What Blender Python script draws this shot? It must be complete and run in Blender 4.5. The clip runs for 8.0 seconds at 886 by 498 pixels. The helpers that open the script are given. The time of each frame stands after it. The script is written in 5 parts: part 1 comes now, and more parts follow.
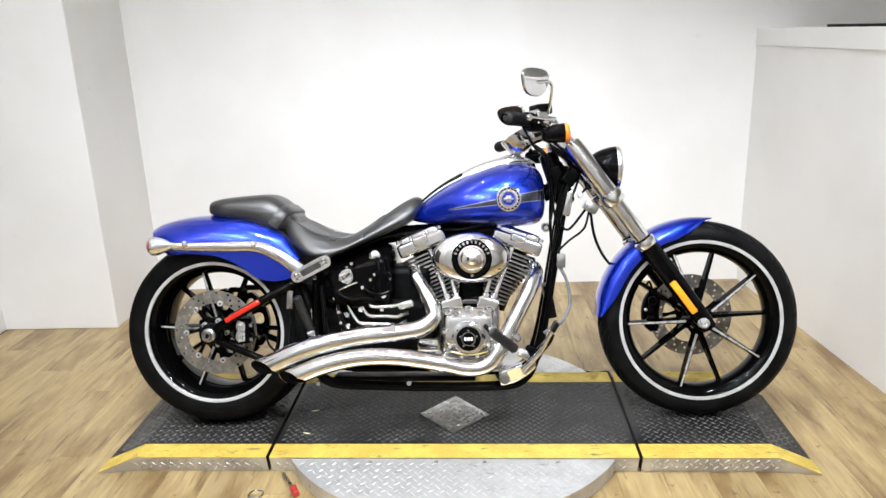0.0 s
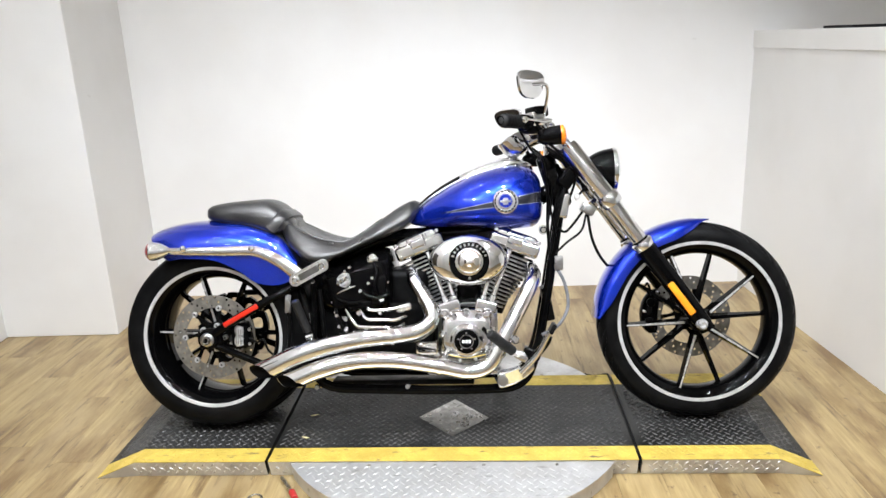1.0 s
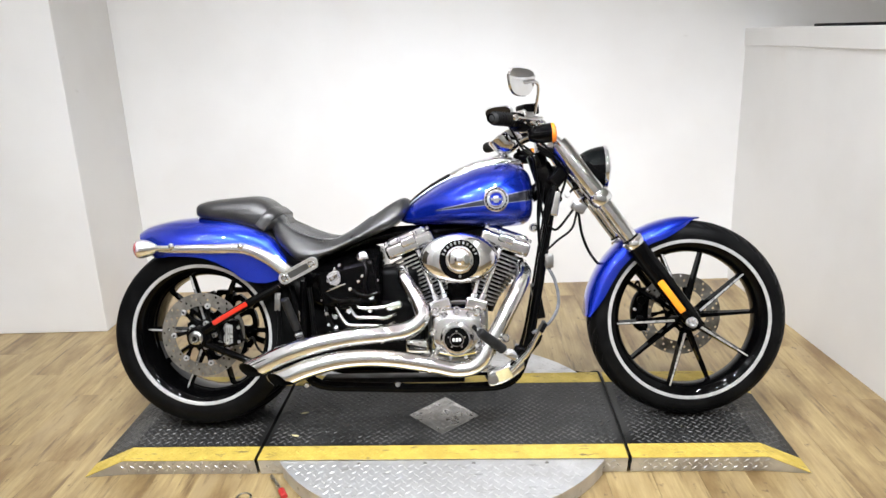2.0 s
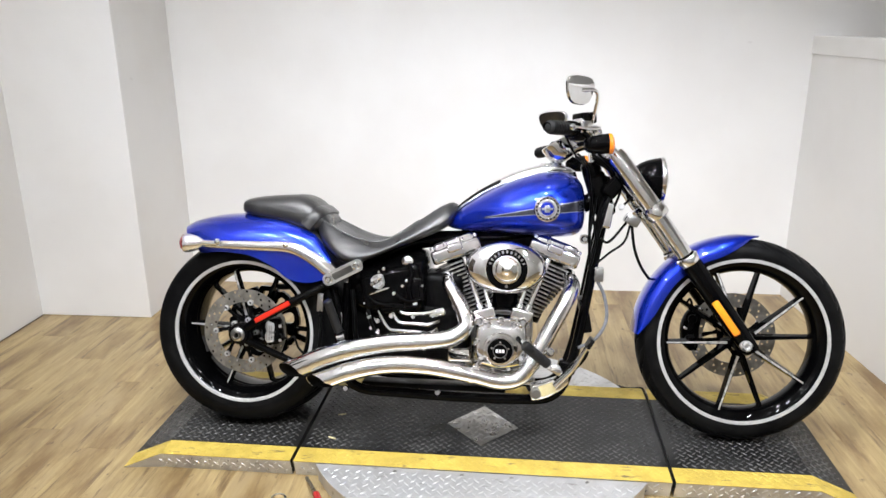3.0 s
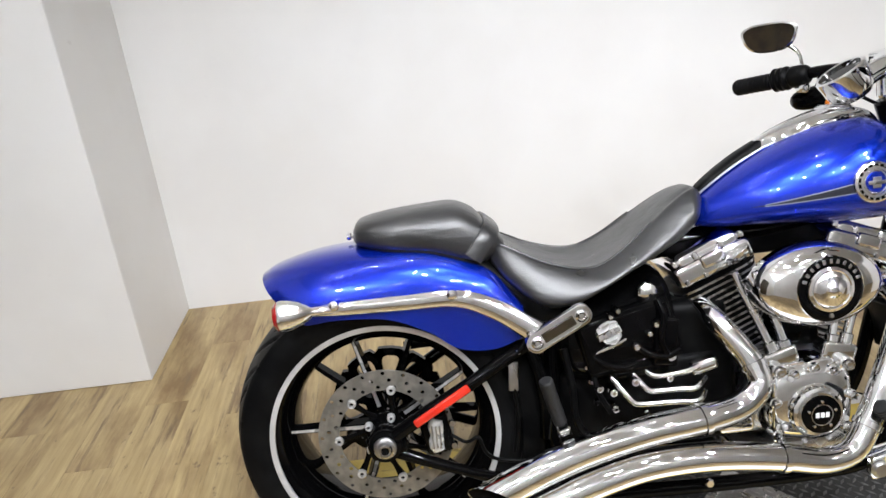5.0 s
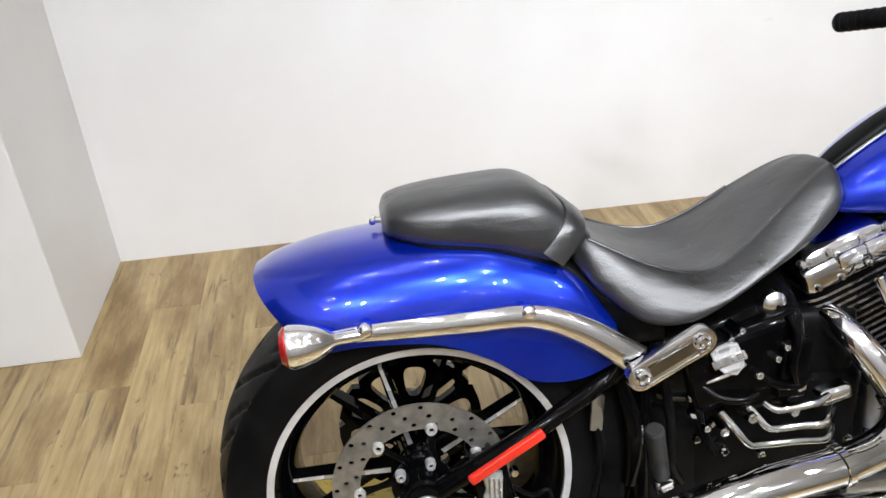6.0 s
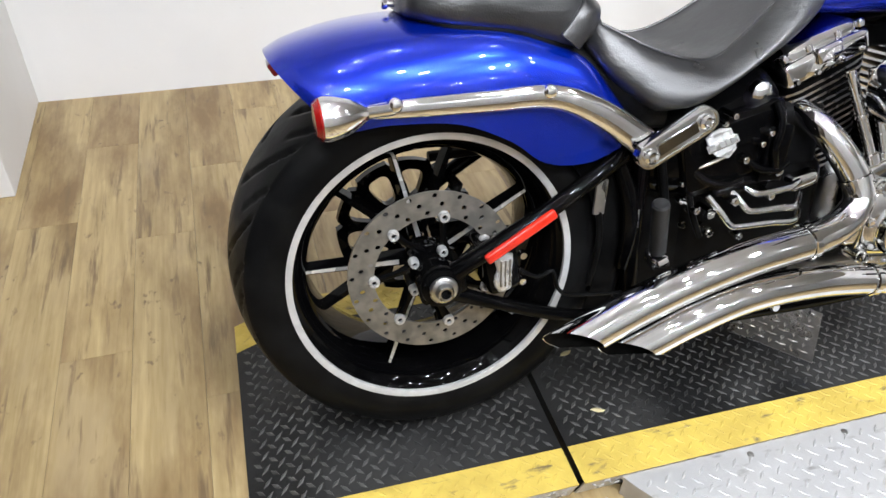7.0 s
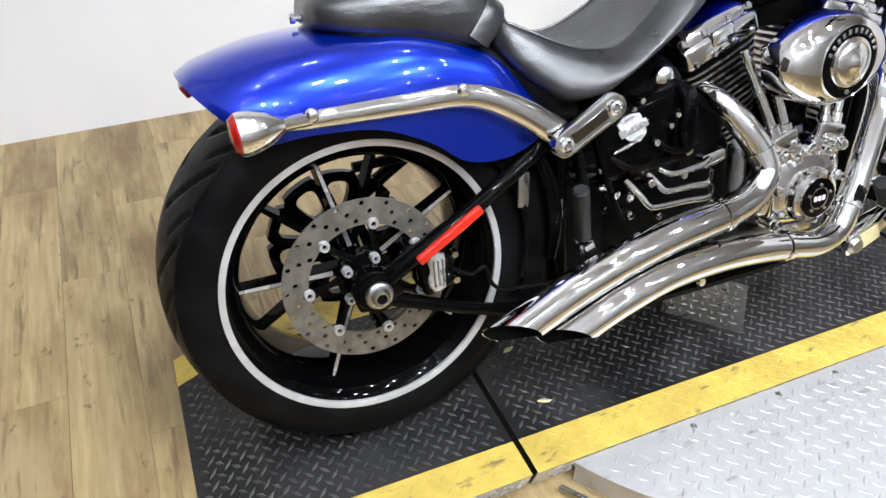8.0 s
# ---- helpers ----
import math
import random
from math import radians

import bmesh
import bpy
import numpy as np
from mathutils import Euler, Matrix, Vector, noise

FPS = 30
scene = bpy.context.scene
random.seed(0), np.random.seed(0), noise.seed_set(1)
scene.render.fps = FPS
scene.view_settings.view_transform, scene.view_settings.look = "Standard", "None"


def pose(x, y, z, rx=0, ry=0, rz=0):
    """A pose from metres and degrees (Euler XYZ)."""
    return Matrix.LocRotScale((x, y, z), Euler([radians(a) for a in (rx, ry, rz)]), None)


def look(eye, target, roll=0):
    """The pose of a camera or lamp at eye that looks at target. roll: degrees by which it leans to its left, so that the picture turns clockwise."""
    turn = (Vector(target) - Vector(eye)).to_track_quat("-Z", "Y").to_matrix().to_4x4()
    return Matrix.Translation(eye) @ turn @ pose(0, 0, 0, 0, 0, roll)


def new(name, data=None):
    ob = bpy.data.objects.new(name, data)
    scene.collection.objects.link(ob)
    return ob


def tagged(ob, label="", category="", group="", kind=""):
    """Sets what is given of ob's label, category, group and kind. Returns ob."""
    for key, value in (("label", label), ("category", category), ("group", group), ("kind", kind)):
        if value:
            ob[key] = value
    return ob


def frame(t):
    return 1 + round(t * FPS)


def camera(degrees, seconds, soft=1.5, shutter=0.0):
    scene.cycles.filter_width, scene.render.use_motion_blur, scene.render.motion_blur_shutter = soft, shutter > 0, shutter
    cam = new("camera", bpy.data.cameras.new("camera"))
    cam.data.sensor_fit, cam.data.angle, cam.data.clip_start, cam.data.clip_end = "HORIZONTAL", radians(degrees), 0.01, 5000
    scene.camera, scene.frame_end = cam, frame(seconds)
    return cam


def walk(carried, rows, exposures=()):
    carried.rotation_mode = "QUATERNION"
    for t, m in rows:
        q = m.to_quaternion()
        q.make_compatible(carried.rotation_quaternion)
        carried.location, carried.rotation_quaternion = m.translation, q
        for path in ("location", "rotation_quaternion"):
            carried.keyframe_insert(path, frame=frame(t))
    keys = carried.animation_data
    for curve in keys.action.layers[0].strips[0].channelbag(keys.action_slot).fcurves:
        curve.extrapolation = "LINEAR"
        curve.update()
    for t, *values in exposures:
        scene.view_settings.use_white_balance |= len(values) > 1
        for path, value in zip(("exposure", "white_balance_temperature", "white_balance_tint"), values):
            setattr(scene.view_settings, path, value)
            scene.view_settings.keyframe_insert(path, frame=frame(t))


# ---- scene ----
cam = camera(62.6, 8.0)
PATH = [
    (0, (0.184, -2.387, 1.424), (0.107, -0.473, 0.85), -1.9),
    (0.5, (0.206, -2.392, 1.413), (0.12, -0.474, 0.853), -2.1),
    (1, (0.203, -2.394, 1.409), (0.118, -0.474, 0.855), -2.4),
    (1.5, (0.208, -2.394, 1.409), (0.134, -0.474, 0.854), -2.2),
    (1.7, (0.21, -2.389, 1.413), (0.146, -0.47, 0.853), -2.2),
    (2.8, (0.205, -2.365, 1.432), (0.089, -0.457, 0.845), -0.6),
    (3, (0.179, -2.318, 1.454), (0.009, -0.414, 0.864), -0.4),
    (3.2, (0.105, -2.296, 1.465), (-0.123, -0.389, 0.907), -3.7),
    (3.4, (0.019, -2.268, 1.46), (-0.211, -0.358, 0.912), -7.0),
    (3.5, (-0.022, -2.253, 1.455), (-0.251, -0.345, 0.902), -7.4),
    (3.7, (-0.078, -2.157, 1.441), (-0.313, -0.281, 0.79), -6.3),
    (3.9, (-0.144, -2.02, 1.395), (-0.376, -0.144, 0.74), -4.0),
    (4, (-0.193, -1.964, 1.399), (-0.407, -0.074, 0.783), -3.5),
    (4.2, (-0.258, -1.811, 1.422), (-0.458, 0.069, 0.767), -5.0),
    (4.5, (-0.408, -1.617, 1.414), (-0.501, 0.261, 0.731), -6.4),
    (4.7, (-0.512, -1.486, 1.407), (-0.498, 0.365, 0.65), -5.9),
    (5, (-0.63, -1.326, 1.409), (-0.553, 0.513, 0.626), -5.7),
    (5.2, (-0.672, -1.167, 1.397), (-0.591, 0.659, 0.586), -6.4),
    (6.3, (-0.882, -0.831, 1.347), (-0.544, 0.816, 0.264), -1.9),
    (6.5, (-0.933, -0.848, 1.323), (-0.541, 0.758, 0.197), -2.2),
    (6.7, (-0.984, -0.871, 1.296), (-0.517, 0.68, 0.122), 0.7),
    (7, (-1.033, -0.903, 1.247), (-0.534, 0.562, -0.019), 2.9),
    (7.2, (-1.05, -0.915, 1.235), (-0.491, 0.523, -0.038), 4.1),
    (7.5, (-1.064, -0.931, 1.232), (-0.477, 0.539, 0.01), 4.1),
    (7.8, (-1.045, -0.942, 1.236), (-0.434, 0.545, 0.047), 2.2),
    (8, (-1.025, -0.938, 1.233), (-0.368, 0.506, 0.015), 0.7),
]
walk(cam, [(t, look(eye, target, roll)) for t, eye, target, roll in PATH], ((0.0, -0.14, 6300, 11), (1.7, -0.18, 6320, 11.5), (3.0, -0.27, 6330, 12.5), (4.5, -0.39, 6310, 12), (6.5, -0.32, 6250, 12), (8.0, -0.26, 6050, 11.5)))

# ---- world and light ----
world = bpy.data.worlds.new("world")
scene.world = world
world.use_nodes = True
world.node_tree.nodes["Background"].inputs[0].default_value = (0.9, 0.95, 1.0, 1)
world.node_tree.nodes["Background"].inputs[1].default_value = 0.02
scene.view_settings.exposure = 0.0

CEIL = 3.2
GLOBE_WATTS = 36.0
SPOT_WATTS = 108.0
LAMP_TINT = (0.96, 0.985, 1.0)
SPOT_PLACES = [(-1.55, -1.9), (-1.3, -2.25), (-0.55, -1.15), (-0.3, -1.6), (0.5, -2.2), (0.8, -1.9), (1.35, -0.9), (1.5, -1.35), (0.12, -0.8)]
# Dots in the chrome imply some; most are added to brighten chrome and walls.
GLOBE_AND_FILL_PLACES = [(-1.35, -0.15), (-1.05, 0.25), (0.25, 0.1), (-0.6, 0.5), (-1.75, -1.05), (-1.2, -3.5), (0.9, -3.6), (2.8, -2.6), (-1.95, -2.9), (-0.15, -3.0), (1.8, -3.3), (-0.9, -2.6), (0.4, -3.8), (-1.9, -3.8), (1.25, -2.8), (-2.05, -1.9)]


# ---- materials ----
def nodes_of(name):
    m = bpy.data.materials.new(name)
    m.use_nodes = True
    return m, m.node_tree.nodes, m.node_tree.links, m.node_tree.nodes["Principled BSDF"]


def mixed(nt, links, fac, a, b):
    n = nt.new("ShaderNodeMix")
    n.data_type = "RGBA"
    links.new(fac, n.inputs[0]) if not isinstance(fac, float) else None
    for i, v in ((6, a), (7, b)):
        if isinstance(v, tuple):
            n.inputs[i].default_value = (*v, 1)
        else:
            links.new(v, n.inputs[i])
    return n.outputs[2]


def noise_fac(nt, links, scale, detail=4, low=0.4, high=0.6, stretch=None):
    co = nt.new("ShaderNodeTexCoord").outputs["Object"]
    if stretch:
        mp = nt.new("ShaderNodeMapping")
        mp.inputs["Scale"].default_value = stretch
        links.new(co, mp.inputs[0])
        co = mp.outputs[0]
    n = nt.new("ShaderNodeTexNoise")
    n.inputs["Scale"].default_value, n.inputs["Detail"].default_value = scale, detail
    links.new(co, n.inputs["Vector"])
    r = nt.new("ShaderNodeMapRange")
    r.inputs[1].default_value, r.inputs[2].default_value = low, high
    links.new(n.outputs[0], r.inputs[0])
    return r.outputs[0]


def bumped(nt, links, bsdf, fac, strength, distance):
    b = nt.new("ShaderNodeBump")
    b.inputs["Strength"].default_value, b.inputs["Distance"].default_value = strength, distance
    links.new(fac, b.inputs["Height"])
    links.new(b.outputs[0], bsdf.inputs["Normal"])


def plain(name, a, b, rough=(0.4, 0.5), metal=0.0, scale=30.0, fine=400.0, bump=0.1, coat=0.0, depth=0.0004, shine=0.5):
    """A surface between two colours, with wear at a broad scale and grain at a fine one."""
    m, nt, links, bsdf = nodes_of(name)
    broad, grain = noise_fac(nt, links, scale), noise_fac(nt, links, fine, 2)
    links.new(mixed(nt, links, broad, a, b), bsdf.inputs["Base Color"])
    r = nt.new("ShaderNodeMapRange")
    r.inputs[3].default_value, r.inputs[4].default_value = rough
    links.new(broad, r.inputs[0])
    links.new(r.outputs[0], bsdf.inputs["Roughness"])
    bsdf.inputs["Metallic"].default_value = metal
    bsdf.inputs["Coat Weight"].default_value = coat
    bsdf.inputs["Coat Roughness"].default_value = 0.04
    bsdf.inputs["Specular IOR Level"].default_value = shine
    if bump:
        bumped(nt, links, bsdf, grain, bump, depth)
    return m


CHROME = plain("chrome", (0.88, 0.885, 0.9), (0.84, 0.845, 0.86), (0.025, 0.05), 1.0, 9, 60, 0.0)
SATIN = plain("satin_metal", (0.55, 0.55, 0.55), (0.42, 0.42, 0.42), (0.22, 0.35), 1.0, 20, 500, 0.05)
# Soot for the pipe bores; in sockets the black paints in their shade.
SOOT_AND_HOLLOW = plain("soot_and_hollow_black", (0.004, 0.004, 0.004), (0.008, 0.0075, 0.007), (0.8, 0.9), 0.0, 20, 200, 0.1, 0.0, 0.0004, 0.05)
DISC = plain("brake_disc_steel", (0.26, 0.245, 0.215), (0.17, 0.16, 0.14), (0.28, 0.42), 0.6, 30, 700, 0.1)
WHITE_METAL = plain("zinc_plate", (0.7, 0.7, 0.7), (0.6, 0.6, 0.6), (0.25, 0.35), 0.6, 40, 500, 0.05)
STEEL = plain("brushed_steel", (0.5, 0.49, 0.47), (0.38, 0.37, 0.35), (0.25, 0.4), 1.0, 25, 600, 0.1)
BLACK = plain("black_gloss", (0.0012, 0.0012, 0.0014), (0.0022, 0.0022, 0.0022), (0.03, 0.06), 0.0, 12, 300, 0.0, 0.0, 0.0004, 0.1)
BLACK_SATIN = plain("black_satin", (0.0018, 0.0018, 0.002), (0.0036, 0.0036, 0.0036), (0.3, 0.45), 0.0, 18, 500, 0.15, 0.0, 0.0004, 0.07)
RUBBER = plain("rubber", (0.0032, 0.0032, 0.0035), (0.0062, 0.0062, 0.0064), (0.38, 0.52), 0.0, 14, 300, 0.15, 0.0, 0.0004, 0.09)
PEG_RUBBER = plain("worn_peg_rubber", (0.0075, 0.0075, 0.008), (0.0145, 0.0145, 0.0145), (0.45, 0.6), 0.0, 30, 300, 0.2, 0.0, 0.0004, 0.3)
# Chrome toned down: the recess's dark reflection is put into its colour.
DARK_REFLECTION_CHROME = plain("dark_reflection_chrome", (0.3, 0.3, 0.305), (0.25, 0.25, 0.255), (0.08, 0.14), 1.0, 20, 300, 0.0)
STRIPE = plain("rim_stripe", (0.66, 0.66, 0.66), (0.56, 0.56, 0.56), (0.3, 0.4), 0.4, 30, 300, 0.0)
RED = plain("red_reflector", (0.62, 0.024, 0.009), (0.52, 0.016, 0.007), (0.12, 0.2), 0.0, 20, 700, 0.3, 0.5)
ORANGE = plain("amber_lens", (0.95, 0.27, 0.01), (0.85, 0.2, 0.008), (0.12, 0.2), 0.0, 20, 700, 0.3, 0.5)
AMBER = plain("amber_reflector", (0.95, 0.40, 0.02), (0.9, 0.33, 0.015), (0.12, 0.2), 0.0, 20, 700, 0.3, 0.5)
RED_LENS = plain("red_lens", (0.3, 0.008, 0.007), (0.22, 0.006, 0.006), (0.08, 0.14), 0.0, 20, 500, 0.2, 0.6)
WHITE = plain("white_paint", (0.82, 0.815, 0.805), (0.78, 0.77, 0.755), (0.5, 0.62), 0.0, 1.6, 90, 0.12)
CEILING = plain("ceiling_paint", (0.8, 0.8, 0.79), (0.74, 0.74, 0.73), (0.7, 0.8), 0.0, 1.2, 80, 0.1)
SHOP_WALL = plain("shop_wall_paint", (0.78, 0.78, 0.77), (0.7, 0.7, 0.69), (0.6, 0.7), 0.0, 0.6, 60, 0.1)
YELLOW = plain("yellow_paint", (0.61, 0.455, 0.085), (0.50, 0.365, 0.065), (0.45, 0.6), 0.0, 14, 260, 0.3)
PLATE_BLACK = plain("black_tread_plate", (0.0095, 0.0095, 0.0095), (0.026, 0.0255, 0.0245), (0.34, 0.5), 0.0, 5, 200, 0.3, 0.0, 0.0004, 0.32)
LUG_BLACK = plain("worn_black_lug", (0.028, 0.028, 0.028), (0.10, 0.098, 0.094), (0.3, 0.42), 0.25, 9, 200, 0.2)
ALUMINIUM = plain("aluminium_plate", (0.66, 0.66, 0.66), (0.54, 0.535, 0.53), (0.34, 0.5), 0.6, 9, 300, 0.15)
BRASS_TAG = plain("pale_cloth_tag", (0.7, 0.62, 0.35), (0.62, 0.53, 0.28), (0.6, 0.7), 0.0, 40, 300, 0.1)
DARK_WOOD = plain("dark_wood", (0.03, 0.022, 0.015), (0.07, 0.05, 0.03), (0.4, 0.5), 0.0, 12, 150, 0.2)
JOINT = plain("plank_underlay", (0.17, 0.12, 0.066), (0.13, 0.09, 0.05), (0.6, 0.7), 0.0, 12, 150, 0.2)
WHITE_INK = plain("white_ink", (0.7, 0.7, 0.7), (0.6, 0.6, 0.6), (0.4, 0.5), 0.0, 30, 200, 0.0)
GREY_CABLE = plain("grey_cable", (0.16, 0.165, 0.18), (0.11, 0.115, 0.125), (0.4, 0.5), 0.0, 30, 200, 0.1)
RED_GRIP = plain("red_rubber", (0.5, 0.03, 0.02), (0.4, 0.02, 0.02), (0.45, 0.55), 0.0, 30, 200, 0.1)


def scuffed(m):
    """Faint grey scuffs on painted drywall."""
    nt, links = m.node_tree.nodes, m.node_tree.links
    bsdf = nt["Principled BSDF"]
    old = bsdf.inputs["Base Color"].links[0].from_socket
    marks = noise_fac(nt, links, 7.0, 3, 0.745, 0.82, (1.0, 1.0, 2.2))
    links.new(mixed(nt, links, marks, old, (0.7, 0.685, 0.67)), bsdf.inputs["Base Color"])


scuffed(WHITE)


def grimy(m, dirt, low, high):
    """Dark rubbed-in dirt in small streaks."""
    nt, links = m.node_tree.nodes, m.node_tree.links
    bsdf = nt["Principled BSDF"]
    old = bsdf.inputs["Base Color"].links[0].from_socket
    marks = noise_fac(nt, links, 38.0, 5, low, high, (0.5, 1.6, 1.0))
    links.new(mixed(nt, links, marks, old, dirt), bsdf.inputs["Base Color"])


grimy(YELLOW, (0.16, 0.12, 0.05), 0.62, 0.74)
grimy(ALUMINIUM, (0.3, 0.29, 0.27), 0.62, 0.78)


def blue_paint():
    m, nt, links, bsdf = nodes_of("blue_metallic_paint")
    flake = noise_fac(nt, links, 900, 1, 0.35, 0.7)
    broad = noise_fac(nt, links, 5, 2)
    a = mixed(nt, links, flake, (0.001, 0.011, 0.28), (0.0023, 0.050, 0.74))
    links.new(mixed(nt, links, broad, a, (0.0013, 0.02, 0.42)), bsdf.inputs["Base Color"])
    bsdf.inputs["Metallic"].default_value, bsdf.inputs["Roughness"].default_value = 0.76, 0.25
    bsdf.inputs["Coat Weight"].default_value, bsdf.inputs["Coat Roughness"].default_value = 1.0, 0.012
    bsdf.inputs["Coat IOR"].default_value = 1.45
    return m


BLUE = blue_paint()


def tank_paint():
    """The same blue, with the dark flash that tapers back from the badge."""
    m = BLUE.copy()
    m.name = "blue_tank_paint"
    nt, links = m.node_tree.nodes, m.node_tree.links
    bsdf = nt["Principled BSDF"]
    old = bsdf.inputs["Base Color"].links[0].from_socket
    co = nt.new("ShaderNodeTexCoord")
    sep = nt.new("ShaderNodeSeparateXYZ")
    links.new(co.outputs["Object"], sep.inputs[0])

    def op(kind, a, b):
        n = nt.new("ShaderNodeMath")
        n.operation = kind
        for i, v in enumerate((a, b)):
            if isinstance(v, (int, float)):
                n.inputs[i].default_value = v
            else:
                links.new(v, n.inputs[i])
        return n.outputs[0]
    x, z = sep.outputs[0], sep.outputs[2]
    along = op("SUBTRACT", x, 0.02)
    middle = op("ADD", op("MULTIPLY", along, 0.14), 0.752)
    off = op("ABSOLUTE", op("SUBTRACT", z, middle), 0)
    half = op("MULTIPLY", along, 0.05)
    inside = op("MULTIPLY", op("LESS_THAN", off, half), op("GREATER_THAN", along, 0))
    flash = mixed(nt, links, inside, old, (0.035, 0.038, 0.055))
    edge = op("LESS_THAN", op("ABSOLUTE", op("SUBTRACT", off, half), 0), 0.0011)
    line = op("MULTIPLY", edge, op("GREATER_THAN", along, 0.03))
    links.new(mixed(nt, links, line, flash, (0.42, 0.45, 0.55)), bsdf.inputs["Base Color"])
    return m


TANK_BLUE = tank_paint()


def wood():
    m, nt, links, bsdf = nodes_of("rustic_plank")
    info = nt.new("ShaderNodeObjectInfo")
    co = nt.new("ShaderNodeTexCoord")
    shift = nt.new("ShaderNodeVectorMath")
    shift.operation = "MULTIPLY_ADD"
    cmb = nt.new("ShaderNodeCombineXYZ")
    for i in range(3):
        links.new(info.outputs["Random"], cmb.inputs[i])
    links.new(cmb.outputs[0], shift.inputs[0])
    shift.inputs[1].default_value = (37.0, 53.0, 11.0)
    links.new(co.outputs["Object"], shift.inputs[2])

    def grain(scale, stretch, low, high, detail=5):
        mp = nt.new("ShaderNodeMapping")
        mp.inputs["Scale"].default_value = stretch
        links.new(shift.outputs[0], mp.inputs[0])
        n = nt.new("ShaderNodeTexNoise")
        n.inputs["Scale"].default_value, n.inputs["Detail"].default_value = scale, detail
        n.inputs["Roughness"].default_value = 0.6
        links.new(mp.outputs[0], n.inputs["Vector"])
        r = nt.new("ShaderNodeMapRange")
        r.inputs[1].default_value, r.inputs[2].default_value = low, high
        links.new(n.outputs[0], r.inputs[0])
        return r.outputs[0]
    patch = grain(2.8, (2.6, 0.7, 1), 0.45, 0.66)
    fine = grain(16, (5, 0.28, 1), 0.32, 0.72)
    ash = grain(4.0, (2.2, 0.5, 1), 0.5, 0.72)
    streak = grain(7, (5, 0.45, 1), 0.57, 0.7, 4)
    spots = grain(19, (1.5, 0.9, 1), 0.65, 0.75, 3)
    c = mixed(nt, links, fine, (0.33, 0.238, 0.104), (0.475, 0.36, 0.182))
    c = mixed(nt, links, ash, c, (0.34, 0.252, 0.134))
    c = mixed(nt, links, patch, c, (0.19, 0.117, 0.047))
    c = mixed(nt, links, streak, c, (0.155, 0.10, 0.048))
    c = mixed(nt, links, spots, c, (0.14, 0.09, 0.048))
    tone = nt.new("ShaderNodeMapRange")
    tone.inputs[3].default_value, tone.inputs[4].default_value = 0.94, 1.05
    links.new(info.outputs["Random"], tone.inputs[0])
    hsv = nt.new("ShaderNodeHueSaturation")
    links.new(tone.outputs[0], hsv.inputs["Value"])
    links.new(c, hsv.inputs["Color"])
    links.new(hsv.outputs[0], bsdf.inputs["Base Color"])
    bsdf.inputs["Roughness"].default_value = 0.33
    bumped(nt, links, bsdf, fine, 0.15, 0.001)
    return m


WOOD = wood()


def leather():
    """Black seat leather: pebbled grain, soft creases and a rubbed sheen."""
    m, nt, links, bsdf = nodes_of("black_leather")
    worn = noise_fac(nt, links, 9, 4, 0.35, 0.7)
    links.new(mixed(nt, links, worn, (0.0105, 0.0107, 0.0118), (0.019, 0.0188, 0.0198)), bsdf.inputs["Base Color"])
    r = nt.new("ShaderNodeMapRange")
    r.inputs[3].default_value, r.inputs[4].default_value = 0.27, 0.37
    links.new(worn, r.inputs[0])
    links.new(r.outputs[0], bsdf.inputs["Roughness"])
    bsdf.inputs["Specular IOR Level"].default_value = 1.0
    crease = noise_fac(nt, links, 16, 3, 0.3, 0.7, (0.6, 1.0, 1.8))
    pebble = noise_fac(nt, links, 420, 2, 0.35, 0.65)
    b1, b2 = nt.new("ShaderNodeBump"), nt.new("ShaderNodeBump")
    b1.inputs["Strength"].default_value, b1.inputs["Distance"].default_value = 0.22, 0.006
    b2.inputs["Strength"].default_value, b2.inputs["Distance"].default_value = 0.3, 0.0005
    links.new(crease, b1.inputs["Height"])
    links.new(pebble, b2.inputs["Height"])
    links.new(b1.outputs[0], b2.inputs["Normal"])
    links.new(b2.outputs[0], bsdf.inputs["Normal"])
    return m


LEATHER = leather()


def mirror_glass():
    m, nt, links, bsdf = nodes_of("mirror_glass")
    bsdf.inputs["Base Color"].default_value = (0.75, 0.77, 0.78, 1)
    bsdf.inputs["Metallic"].default_value, bsdf.inputs["Roughness"].default_value = 1.0, 0.02
    return m


MIRROR = mirror_glass()


def lamp_glow():
    m, nt, links, bsdf = nodes_of("lamp_diffuser")
    bsdf.inputs["Emission Color"].default_value = (1.0, 0.97, 0.92, 1)
    bsdf.inputs["Emission Strength"].default_value = 14.0
    return m


GLOW = lamp_glow()


# ---- mesh helpers ----
def part(name, bm, material, parent, label="", smooth=38):
    bmesh.ops.recalc_face_normals(bm, faces=bm.faces)
    me = bpy.data.meshes.new(name)
    bm.to_mesh(me)
    bm.free()
    for m in material if isinstance(material, (list, tuple)) else (material,):
        me.materials.append(m)
    if smooth:
        me.shade_smooth()
        me.set_sharp_from_angle(angle=radians(smooth))
    ob = new(name, me)
    if parent is not None:
        ob.parent = parent
    if label:
        ob["label"] = label
    return ob


def thing(name, m, label, category, group="", kind=""):
    ob = new(name)
    ob.matrix_world = m
    return tagged(ob, label, category, group, kind)


